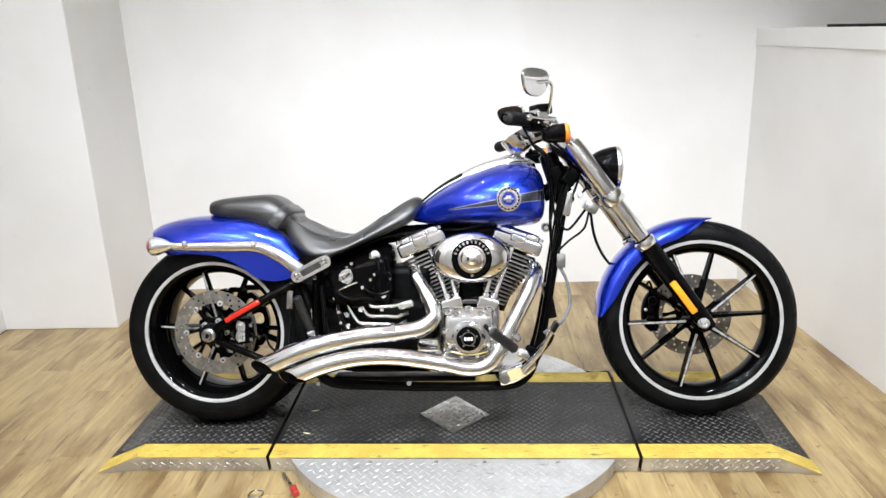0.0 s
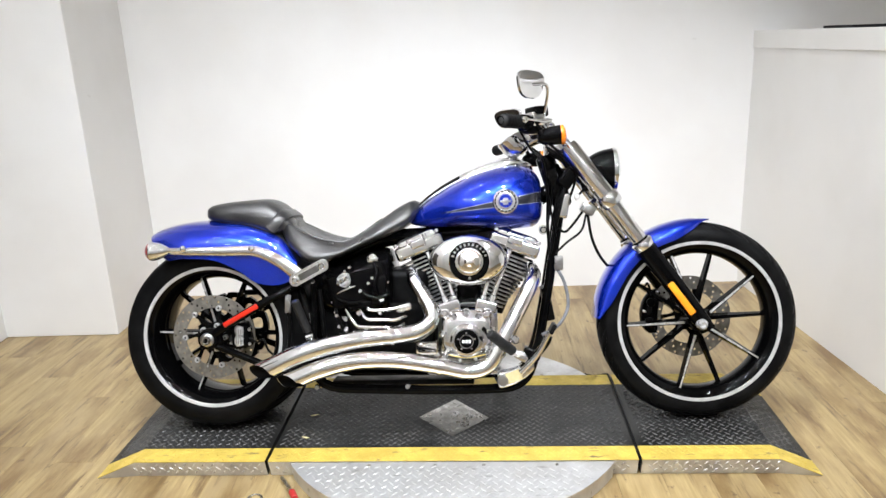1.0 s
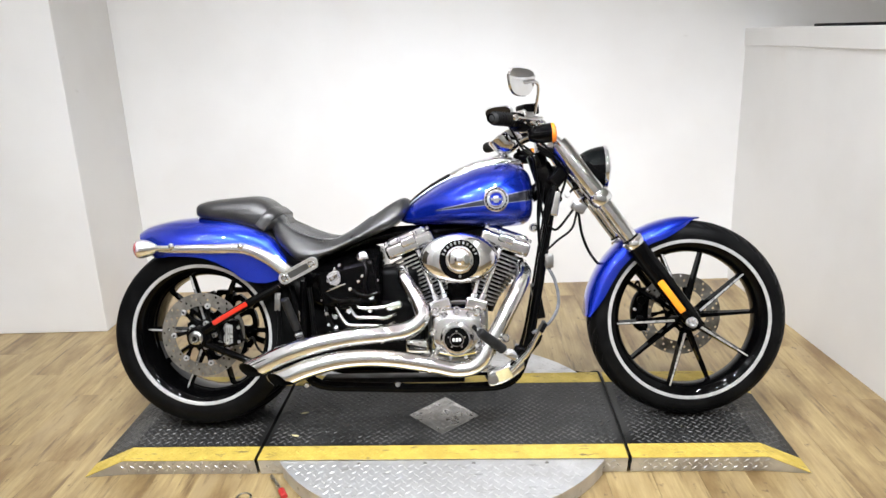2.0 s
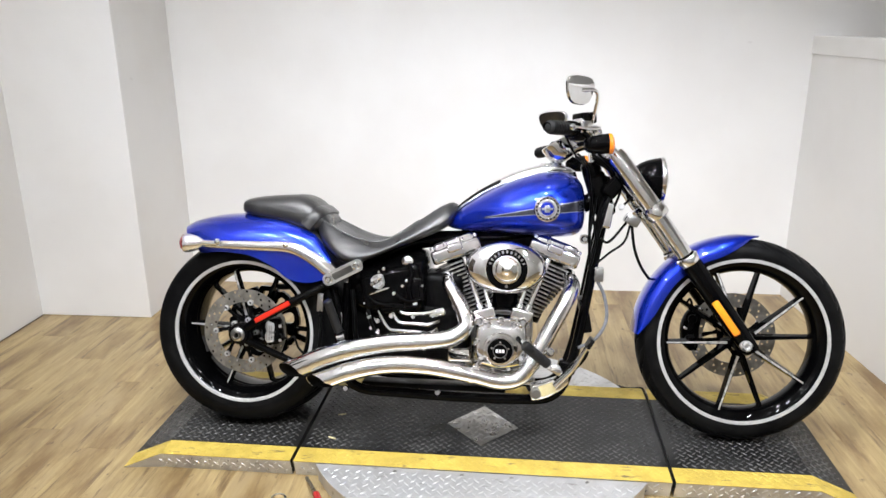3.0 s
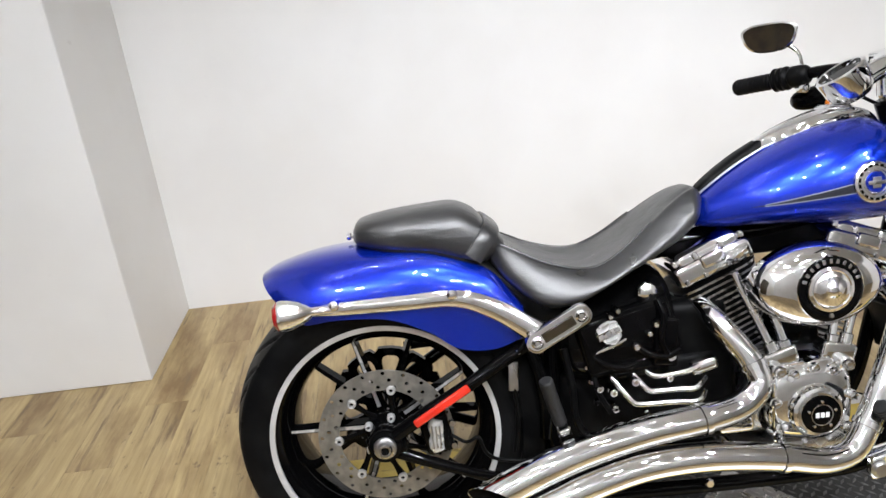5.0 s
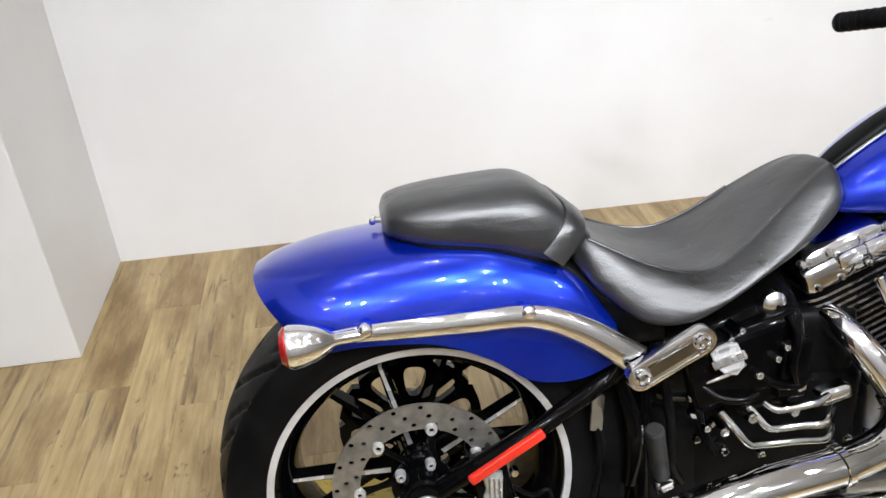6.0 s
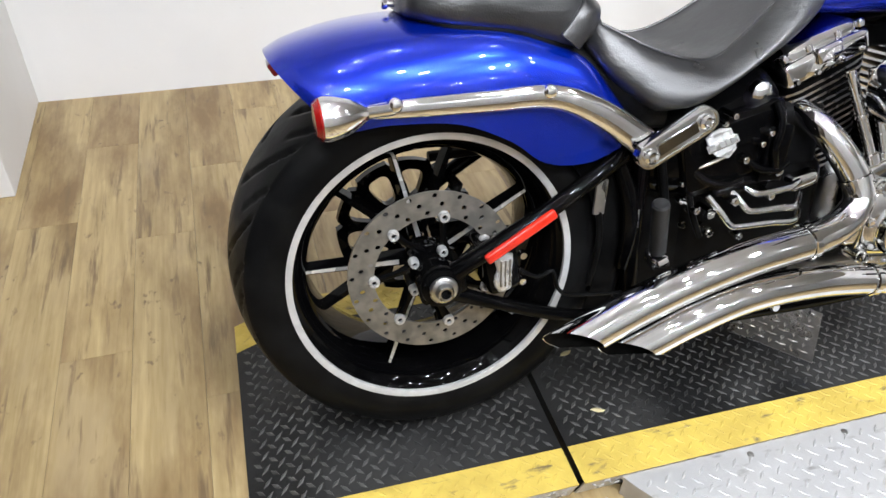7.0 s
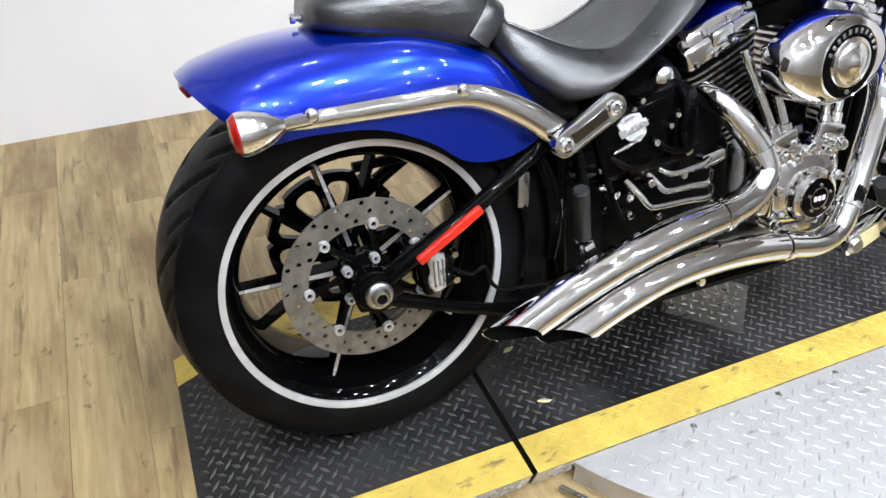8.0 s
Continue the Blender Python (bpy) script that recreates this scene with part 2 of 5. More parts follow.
def rbox(size, bevel=0.004, m=None, segments=2, bm=None):
    bm = bm or bmesh.new()
    made = bmesh.ops.create_cube(bm, size=1)["verts"]
    bmesh.ops.scale(bm, vec=size, verts=made)
    if bevel:
        edges = list({e for v in made for e in v.link_edges})
        out = bmesh.ops.bevel(bm, geom=edges, offset=bevel, segments=segments, affect="EDGES", profile=0.6)
        made = list({v for f in out["faces"] for v in f.verts} | {v for v in made if v.is_valid})
    if m is not None:
        bmesh.ops.transform(bm, matrix=m, verts=made)
    return bm


def at(x, y, z, rx=0, ry=0, rz=0):
    return pose(x, y, z, rx, ry, rz)


def rings(bm, loops, close=True, cap=True):
    """Skin between loops of equal count."""
    vs = [[bm.verts.new(p) for p in loop] for loop in loops]
    n = len(vs[0])
    for a, b in zip(vs, vs[1:]):
        for i in range(n if close else n - 1):
            j = (i + 1) % n
            bm.faces.new((a[i], a[j], b[j], b[i]))
    if cap and close:
        bm.faces.new(vs[0][::-1])
        bm.faces.new(vs[-1])
    return bm


def curve_through(pts, k=6):
    """A smooth run through points of any dimension."""
    p = [np.array(q, float) for q in pts]
    p = [2 * p[0] - p[1], *p, 2 * p[-1] - p[-2]]
    out = []
    for a, b, c, d in zip(p, p[1:], p[2:], p[3:]):
        for s in np.arange(k) / k:
            out.append(0.5 * (2 * b + (c - a) * s + (2 * a - 5 * b + 4 * c - d) * s * s + (3 * b - a - 3 * c + d) * s ** 3))
    out.append(p[-2])
    return out


def tube(pts, r, n=14, k=6, cap=True, bm=None):
    """A round bar along points (x, y, z) or (x, y, z, radius)."""
    bm = bm or bmesh.new()
    rows = [tuple(q) if len(q) == 4 else (*q, r) for q in pts]
    run = curve_through(rows, k) if len(rows) > 2 else [np.array(q, float) for q in rows]
    loops, side = [], None
    for i, q in enumerate(run):
        d = Vector(run[min(i + 1, len(run) - 1)][:3]) - Vector(run[max(i - 1, 0)][:3])
        if d.length < 1e-6:
            d = Vector(run[min(i + 2, len(run) - 1)][:3]) - Vector(run[max(i - 2, 0)][:3])
        d.normalize()
        if side is None:
            side = d.orthogonal().normalized()
        side = (side - d * side.dot(d)).normalized()
        up = d.cross(side)
        loops.append([Vector(q[:3]) + (side * math.cos(a) + up * math.sin(a)) * q[3] for a in (2 * math.pi * j / n for j in range(n))])
    return rings(bm, loops, True, cap)


def lathe(profile, n=48, m=None, bm=None, closed=False):
    """Turns (radius, along) round the y axis."""
    bm = bm or bmesh.new()
    pr = list(profile) + ([profile[0]] if closed else [])
    loops = []
    for j in range(n):
        a = 2 * math.pi * j / n
        loops.append([Vector((r * math.cos(a), y, r * math.sin(a))) for r, y in pr])
    vs = [[bm.verts.new(p) for p in loop] for loop in loops]
    for j in range(n):
        a, b = vs[j], vs[(j + 1) % n]
        for i in range(len(pr) - 1):
            bm.faces.new((a[i], a[i + 1], b[i + 1], b[i]))
    bmesh.ops.remove_doubles(bm, verts=bm.verts, dist=1e-6)
    if m is not None:
        bmesh.ops.transform(bm, matrix=m, verts=bm.verts)
    return bm


def rod(a, b, r, n=16, bevel=0.0):
    """A straight round bar from a to b, with softened ends."""
    a, b = Vector(a), Vector(b)
    d = (b - a).normalized()
    e = bevel or min(r * 0.2, (b - a).length * 0.2)
    return tube([(*a, r - e), (*(a + d * e), r), (*(b - d * e), r), (*b, r - e)], r, n, 1)


def toward(a, b):
    """A pose at a whose y axis points to b."""
    a, b = Vector(a), Vector(b)
    return Matrix.Translation(a) @ (b - a).to_track_quat("Y", "Z").to_matrix().to_4x4()


def oval(rx, rz, p=2.0, n=40):
    out = []
    for j in range(n):
        a = 2 * math.pi * j / n
        c, s = math.cos(a), math.sin(a)
        out.append((rx * math.copysign(abs(c) ** (2 / p), c), rz * math.copysign(abs(s) ** (2 / p), s)))
    return out


def body_loft(stations, p=2.4, n=36, k=5, low=0.5):
    """A closed body along x from (x, bottom, top, half width); low: height of the widest place."""
    loops = []
    for x, zb, zt, w in curve_through(stations, k):
        zc = zb + (zt - zb) * low
        loop = []
        for j in range(n):
            a = 2 * math.pi * j / n
            c, s = math.cos(a), math.sin(a)
            h = (zt - zc) if s > 0 else (zc - zb)
            loop.append(Vector((x, w * math.copysign(abs(c) ** (2 / p), c), zc + h * math.copysign(abs(s) ** (2 / p), s))))
        loops.append(loop)
    return rings(bmesh.new(), loops)


def mudguard(stations, n=24, k=5, thick=0.004):
    """A shell from (top x, top z, edge x, edge z, half width, squareness)."""
    outer = []
    for tx, tz, ex, ez, w, p in curve_through(stations, k):
        row = []
        for j in range(n + 1):
            a = -math.pi / 2 + math.pi * j / n
            s, c = math.sin(a), abs(math.cos(a)) ** (2 / p)
            row.append(Vector((ex + (tx - ex) * c, w * math.copysign(abs(s) ** (2 / p), s), ez + (tz - ez) * c)))
        outer.append(row)
    bm = rings(bmesh.new(), outer, False, False)
    bmesh.ops.recalc_face_normals(bm, faces=bm.faces)
    bmesh.ops.solidify(bm, geom=bm.faces, thickness=thick)
    return bm


def seat_loft(stations, k=6):
    """A dished seat along x from (x, middle z, ridge z, ridge y, half width, bottom z)."""
    loops = []
    for x, zc, zr, wr, w, zb in curve_through(stations, k):
        d = zr - zb
        half = curve_through([(0, zc), (wr * 0.55, zc + (zr - zc) * 0.25), (wr * 0.95, zr - 0.002), (wr + 0.2 * (w - wr), zr - 0.05 * d), (wr + 0.6 * (w - wr), zr - 0.28 * d), (w * 0.985, zr - 0.64 * d), (w * 0.975, zb + 0.14 * d), (w * 0.82, zb)], 4)
        loops.append([Vector((x, y, z)) for y, z in half] + [Vector((x, -y, z)) for y, z in reversed(half[1:])])
    return rings(bmesh.new(), loops)

# ---- the room ----
BACK, LEFT, RIGHT, FRONT = 1.64, -2.25, 1.75, -4.3


def structure(name, bm, material, label, category, smooth=0):
    return tagged(part(name, bm, material, None, "", smooth), label, category, "", "structure")


floor = structure("floor", rbox((12.4, 10.4, 0.1), 0, at(1.0, -1.7, -0.058)), JOINT, "brown underlay of a rustic wood plank floor", "floor")
wall_back = structure("wall_back", rbox((8.0, 0.15, CEIL), 0, at(1.5, BACK + 0.075, CEIL / 2)), WHITE, "smooth white painted drywall back wall", "wall")
wall_left = structure("wall_left", rbox((0.15, 6.9, CEIL), 0, at(LEFT - 0.075, -1.55, CEIL / 2)), WHITE, "smooth white painted drywall side wall", "wall")
pillar = structure("pillar", rbox((0.65, 0.6, CEIL), 0.003, at(-1.98, 1.365, CEIL / 2), 1), WHITE, "white boxed-out drywall pillar in the corner", "pillar")
wall_right = structure("wall_right", rbox((0.12, 2.7, 1.297), 0, at(1.79 + 0.06, 0.4, 0.6485, 0, 0, 3.7)), WHITE, "white half-height partition wall with scuffs", "wall")
trim = structure("trim", rbox((0.134, 2.7, 0.088), 0.004, at(1.79 + 0.06, 0.4, 1.341, 0, 0, 3.7), 2), WHITE, "white painted cap board on the partition", "trim")
wall_far = structure("wall_far", rbox((0.15, 6.9, CEIL), 0, at(5.4, -1.7, CEIL / 2)), SHOP_WALL, "off-white wall of the shop beyond the partition", "wall")
wall_front = structure("wall_front", rbox((8.0, 0.15, CEIL), 0, at(1.5, FRONT - 0.075, CEIL / 2)), SHOP_WALL, "off-white wall at the far end of the shop", "wall")
ceiling = structure("ceiling", rbox((8.4, 7.4, 0.1), 0, at(1.5, -1.7, CEIL + 0.05)), CEILING, "flat white painted ceiling", "ceiling")


def ceiling_and_fill_light(x, y):
    """A small globe hung a little under the ceiling; many are unseen fill light."""
    lamp = thing("ceiling_and_fill_light", at(x, y, CEIL), "small round white globe light added unseen under the ceiling", "ceiling light", "ceiling lights")
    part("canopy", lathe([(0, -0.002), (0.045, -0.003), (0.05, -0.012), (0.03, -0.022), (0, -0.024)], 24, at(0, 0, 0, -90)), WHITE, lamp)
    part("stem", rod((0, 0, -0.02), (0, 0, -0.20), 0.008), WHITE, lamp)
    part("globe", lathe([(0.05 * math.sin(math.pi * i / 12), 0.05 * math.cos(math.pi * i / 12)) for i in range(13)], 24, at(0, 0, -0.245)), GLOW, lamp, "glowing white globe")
    data = bpy.data.lights.new("ceiling_and_fill_lamp", "POINT")
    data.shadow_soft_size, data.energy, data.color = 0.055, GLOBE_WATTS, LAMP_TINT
    light = new("ceiling_and_fill_lamp", data)
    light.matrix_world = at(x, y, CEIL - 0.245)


def ceiling_spot(x, y):
    """A small spotlight head hung from the ceiling and turned towards the motorcycle."""
    head = Vector((x, y, CEIL - 0.12))
    aim = Vector((x * 0.8, 0.42, 0.1))
    lamp = thing("ceiling_spotlight", at(x, y, CEIL), "small white ceiling spotlight head turned towards the motorcycle", "spotlight", "ceiling spotlights")
    turn = (aim - head).to_track_quat("Y", "Z").to_matrix().to_4x4()
    m = at(0, 0, -0.12) @ turn
    part("mount", rod((0, 0, -0.002), (0, 0, -0.10), 0.012), WHITE, lamp)
    part("can", lathe([(0.0, -0.09), (0.03, -0.088), (0.048, -0.07), (0.056, -0.02), (0.058, 0.03), (0.054, 0.032), (0.052, 0.005), (0, 0.003)], 32, m), WHITE, lamp)
    part("lens", lathe([(0, 0.012), (0.03, 0.011), (0.05, 0.007), (0.05, 0.005), (0, 0.005)], 32, m), GLOW, lamp, "glowing spotlight lens")
    data = bpy.data.lights.new("spot_lamp", "SPOT")
    data.energy, data.color, data.shadow_soft_size = SPOT_WATTS, LAMP_TINT, 0.045
    data.spot_size, data.spot_blend = radians(80), 0.8
    light = new("spot_lamp", data)
    light.matrix_world = look(head + (aim - head).normalized() * 0.04, aim)


for lx, ly in SPOT_PLACES:
    ceiling_spot(lx, ly)
for lx, ly in GLOBE_AND_FILL_PLACES:
    ceiling_and_fill_light(lx, ly)

# a dark framed board on the side wall, and a flat black strip lying on the cap board
board = thing("wall_board", at(LEFT, -0.7, 1.09), "large dark wooden framed board on the white wall", "wall board")
part("panel", rbox((0.02, 1.9, 1.9), 0.002, at(0.012, 0, 0)), DARK_WOOD, board)
for y in (-0.975, 0.975):
    part("frame_side", rbox((0.04, 0.05, 2.0), 0.004, at(0.021, y, 0)), BLACK_SATIN, board)
for z in (-0.975, 0.975):
    part("frame_rail", rbox((0.038, 1.899, 0.05), 0.004, at(0.021, 0, z)), BLACK_SATIN, board)
strip = thing("black_strip", at(1.79 + 0.06, 0.4, 1.385, 0, 0, 3.7), "flat black metal strip lying on the partition cap", "metal strip")
part("bar", rbox((0.05, 1.3, 0.012), 0.003, at(0, 0, 0.006)), BLACK_SATIN, strip)

# ---- the lift platform ----
lift = thing("motorcycle_lift", pose(0.06, 0.019, 0, 0, 0, -1.2), "low motorcycle lift with black tread plate and yellow edges", "lift")
LH, LY0, LY1 = 0.065, -0.287, 0.335
LX = (-1.17, -1.03, -0.572, 0.672, 1.115, 1.255)


def lug_field(bm, x0, x1, y0, y1, z, pitch=0.0215, size=(0.0128, 0.0040, 0.0022), keep=None, slope=None):
    """Raised lozenges in alternating directions."""
    a, b, h = size
    q = pitch / math.sqrt(2)
    cx, cy = (x0 + x1) / 2, (y0 + y1) / 2
    reach = int((x1 - x0 + y1 - y0) / pitch) + 2
    for i in range(-reach, reach):
        for j in range(-reach, reach):
            x, y = cx + (i - j) * q, cy + (i + j) * q
            if not (x0 + a * 0.7 < x < x1 - a * 0.7 and y0 + a * 0.6 < y < y1 - a * 0.6) or (keep and not keep(x, y)):
                continue
            t = radians(45 if (i + j) % 2 else -45)
            c, s = math.cos(t), math.sin(t)

            def place(u, v, w):
                px, py = x + u * c - v * s, y + u * s + v * c
                return bm.verts.new((px, py, (slope(px) if slope else z) + w))
            base = [place(-a, 0, 0), place(0, -b, 0), place(a, 0, 0), place(0, b, 0)]
            top = [place(-a * 0.55, 0, h), place(0, -b * 0.45, h), place(a * 0.55, 0, h), place(0, b * 0.45, h)]
            for k in range(4):
                l = (k + 1) % 4
                bm.faces.new((base[k], base[l], top[l], top[k]))
            bm.faces.new(top)


def wedge(xs, y0, y1, zs, drop=0.0):
    """A solid over the outline xs with heights zs."""
    bm = bmesh.new()
    rows = [[(x, y0, 0.0 + drop), (x, y1, 0.0 + drop), (x, y1, max(z, 0.004)), (x, y0, max(z, 0.004))] for x, z in zip(xs, zs)]
    return rings(bm, rows)


def deck(x0, x1, flat0, flat1):
    """One section of the table; the ends slope to the floor outside flat0..flat1."""
    xs = sorted({x0, x1, flat0, flat1})

    def height(x):
        if x < flat0:
            return 0.004 + (LH - 0.004) * max(0.0, x - x0) / (flat0 - x0)
        if x > flat1:
            return 0.004 + (LH - 0.004) * max(0.0, x1 - x) / (x1 - flat1)
        return LH
    zs = [height(x) for x in xs]
    d = part("deck", wedge(xs, LY0 + 0.024, LY1 - 0.024, zs), PLATE_BLACK, lift, "black painted tread plate deck section", 0)
    for a, b, name in ((LY0, LY0 + 0.003, "front_skirt"), (LY1 - 0.003, LY1, "back_skirt")):
        bm = bmesh.new()
        lean = 0.02 if name == "front_skirt" else -0.02
        rings(bm, [[(x, a + lean * z / LH, 0), (x, b + lean * z / LH, 0), (x, b, z - 0.001), (x, a, z - 0.001)] for x, z in zip(xs, zs)])
        part(name, bm, ALUMINIUM, d, "bare aluminium tread plate skirt", 0)
    for a, b in ((LY0 - 0.001, LY0 + 0.082), (LY1 - 0.085, LY1)):
        bm = bmesh.new()
        rings(bm, [[(x, a, z - 0.001), (x, b, z - 0.001), (x, b, z + 0.0012), (x, a, z + 0.0012)] for x, z in zip(xs, zs)])
        edge = part("yellow_edge", bm, YELLOW, d, "scuffed yellow painted safety edge", 0)
        bm = bmesh.new()
        lug_field(bm, x0 + 0.01, x1 - 0.01, a, b, LH, 0.0215, (0.0128, 0.0040, 0.0013), None, lambda x: height(x) + 0.0011)
        part("edge_relief", bm, YELLOW, edge, "", 0)["kind"] = "stuff"
    bm = bmesh.new()
    lug_field(bm, x0 + 0.01, x1 - 0.01, LY0 + 0.09, LY1 - 0.09, LH, slope=height)
    part("tread_relief", bm, LUG_BLACK, d, "worn raised lugs", 0)["kind"] = "stuff"
    bm = bmesh.new()
    lug_field(bm, x0 + 0.01, x1 - 0.01, 0.004, LH - 0.002, 0, 0.023, (0.012, 0.0036, 0.0032), lambda x, y: y < height(x) - 0.010)
    bmesh.ops.transform(bm, matrix=Matrix(((1, 0, 0, 0), (0, -0.308, -1, LY0 + 0.02), (0, 1, 0, 0), (0, 0, 0, 1))), verts=bm.verts)
    # Paler metal than the skirt: puts the light its undercut misses into the lugs.
    part("brightened_skirt_relief", bm, WHITE_METAL, d, "", 0)["kind"] = "stuff"
    return d


deck(LX[0], LX[2] - 0.006, LX[1], LX[2] - 0.006)
deck(LX[2] + 0.006, LX[3] - 0.006, LX[2] + 0.006, LX[3] - 0.006)
deck(LX[3] + 0.006, LX[5], LX[3] + 0.006, LX[4])


def wing(sign, y):
    """A side plate at the table's edge: a slice of a round platform."""
    mid, cy, R = 0.05, 0.024, 0.623
    half = math.sqrt(R * R - (y - cy) ** 2)
    reach = math.atan2(half, abs(y - cy))
    bm = bmesh.new()
    for z0, z1, grow in ((0.052, 0.06, 1.0), (0.0, 0.051, 0.988)):
        pts = [(mid + grow * R * math.sin(t), max(sign * y, sign * cy + grow * R * math.cos(t)) * sign) for t in (reach * (2 * i / 40 - 1) for i in range(41))]
        lo = [bm.verts.new((x, v, z0)) for x, v in pts]
        hi = [bm.verts.new((x, v, z1)) for x, v in pts]
        n = len(pts)
        bm.faces.new(lo)
        bm.faces.new(hi)
        for i in range(n):
            j = (i + 1) % n
            bm.faces.new((lo[i], lo[j], hi[j], hi[i]))
    w = part("side_wing", bm, ALUMINIUM, lift, "rounded bare aluminium tread plate side wing", 30)
    bm = bmesh.new()
    a, b = sorted((y, cy + sign * R))
    lug_field(bm, mid - half, mid + half, a + 0.005, b - 0.005, 0.06, 0.026, (0.0135, 0.0033, 0.0016), lambda x, v: math.hypot(x - mid, v - cy) < R - 0.016)
    part("wing_relief", bm, ALUMINIUM, w, "", 0)["kind"] = "stuff"
    for x in (-0.22, 0.0, 0.16, 0.4):
        part("rivet", lathe([(0, 0.003), (0.005, 0.0025), (0.007, 0)], 12, at(x, y + sign * 0.018, 0.06, 90)), STEEL, w)


wing(-1, LY0 - 0.001)
wing(1, LY1 + 0.001)

# diamond-shaped bare plate let into the deck, and the cable along the joint
dia = [(-0.128, 0.0), (0.0, -0.135), (0.128, -0.008), (0.0, 0.135)]
bm = bmesh.new()
lo = [bm.verts.new((x, y, LH - 0.002)) for x, y in dia]
hi = [bm.verts.new((x, y, LH + 0.0025)) for x, y in dia]
bm.faces.new(hi)
for i in range(4):
    j = (i + 1) % 4
    bm.faces.new((lo[i], lo[j], hi[j], hi[i]))
insert = part("diamond_insert", bm, STEEL, lift, "bare steel diamond-shaped tread insert", 0)
insert.matrix_basis = at(0.05, 0.0, 0)
bm = bmesh.new()
lug_field(bm, -0.125, 0.125, -0.125, 0.125, LH + 0.0025, 0.0235, (0.0125, 0.0042, 0.0026), lambda x, y: abs(x) / 0.115 + abs(y) / 0.12 < 1)
part("insert_relief", bm, STEEL, insert, "", 0)["kind"] = "stuff"

cable = thing("floor_cable", pose(0.06, 0.019, 0, 0, 0, -1.2), "thin black cable lying along the lift joint", "cable")
part("wire", tube([(0.672, LY0 - 0.004, 0.05), (0.672, LY0 + 0.02, 0.0665), (0.671, -0.1, 0.0665), (0.672, 0.1, 0.0665), (0.668, 0.3, 0.0665), (0.66, LY1 + 0.012, 0.062), (0.62, 0.45, 0.006), (0.5, 0.5, 0.006), (0.3, 0.47, 0.006)], 0.0045, 8), RUBBER, cable)
lever = thing("release_lever", pose(0.06, 0.019, 0, 0, 0, -1.2), "steel release lever with a red rubber tip on the floor", "lever")
part("lever_arm", rod((-0.52, -0.30, 0.012), (-0.455, -0.41, 0.03), 0.006), STEEL, lever)
part("tip", rod((-0.457, -0.405, 0.029), (-0.435, -0.45, 0.036), 0.011), RED_GRIP, lever, "red rubber tip")

for fx, fy, turn in ((-0.474, 0.02, 20), (-0.471, -0.14, -15)):
    leaf = thing("dry_leaf", pose(0.06, 0.019, 0, 0, 0, -1.2) @ at(fx, fy, LH + 0.0024, 0, 0, turn), "small dry yellow leaf scrap lying on the deck", "leaf", "leaf scraps")
    part("blade", rings(bmesh.new(), [[(u, v * (1 - (u / 0.016) ** 2) * 0.5 + 0.002 * math.sin(u * 400), 0.0015 + 0.002 * abs(v) * 60 * 0.02 + w) for v, w in ((-0.012, 0), (0, 0.002), (0.012, 0), (0, 0.001))] for u in (-0.0155, -0.009, 0.0, 0.009, 0.0155)]), BRASS_TAG, leaf)

washer = thing("steel_ring", at(-0.532, -0.370, 0.0), "small dull steel ring lying on the plank floor", "ring")
part("band", lathe([(0.019, 0.0005), (0.019, 0.003), (0.0205, 0.004), (0.024, 0.004), (0.0255, 0.003), (0.0255, 0.0005)], 32, at(0, 0, 0, 90), None, True), STEEL, washer)

# ---- the motorcycle ----
bike = thing("motorcycle", pose(0.06, 0.019, 0.065, -13, 0, -1.2), "blue cruiser motorcycle with chrome V-twin engine standing on a lift", "motorcycle")
REAR, NOSE = (-0.799, 0.0, 0.333), (0.925, 0.0, 0.350)


def tyre(R, half, rim, crown, tread, axle):
    """A tyre round the y axis, with grooves cut into the tread."""
    n = 420
    sect = []
    steps = 26
    edge = half * 0.86
    for i in range(-steps, steps + 1):
        y = edge * i / steps
        drop = crown - math.sqrt(max(crown ** 2 - y * y, 1e-6))
        sect.append((R - drop, y, True))
    last = sect[-1][0]
    side = []
    for s in (0.12, 0.3, 0.5, 0.7, 0.86, 1.0):
        r = last + (rim - last) * s
        y = edge + (half - edge) * math.sin(math.pi * min(1.0, s * 1.25) * 0.62) * 1.1 - (half - edge) * 0.5 * s
        side.append((r, y, False))
    prof = [(r, -y, g) for r, y, g in reversed(side)] + sect + side
    bm = bmesh.new()
    vs = []
    for j in range(n):
        a = 2 * math.pi * j / n
        row = []
        for r, y, g in prof:
            if g:
                r -= tread(a, y / edge)
            z = r * math.sin(a)
            under = (z + axle) * math.cos(radians(13)) - y * math.sin(radians(13)) - 0.0024
            if under < 0:
                z -= under / math.cos(radians(13))
            row.append(bm.verts.new((r * math.cos(a), y, z)))
        vs.append(row)
    for j in range(n):
        p, q = vs[j], vs[(j + 1) % n]
        for i in range(len(prof) - 1):
            bm.faces.new((p[i], p[i + 1], q[i + 1], q[i]))
    return bm


def grooves(count, lean, width, reach):
    def depth(a, u):
        out = 0.0
        for side in (-1, 1):
            v = u * side
            if 0.06 < v < reach:
                ph = (a / (2 * math.pi) * count + side * 0.25 + lean * v ** 1.5) % 1.0
                d = min(ph, 1 - ph)
                if d < width:
                    out = max(out, 0.007 * min(1.0, (width - d) / width * 2.5) * min(1, (v - 0.06) * 12, (reach - v) * 12))
            ph = (a / (2 * math.pi) * count + side * 0.25 + 0.5 + lean * 0.8 * abs(v) ** 1.5) % 1.0
            d = min(ph, 1 - ph)
            if 0.55 < v < 0.98 and d < width * 0.8:
                out = max(out, 0.004 * min(1.0, (v - 0.55) * 12))
        return out
    return depth


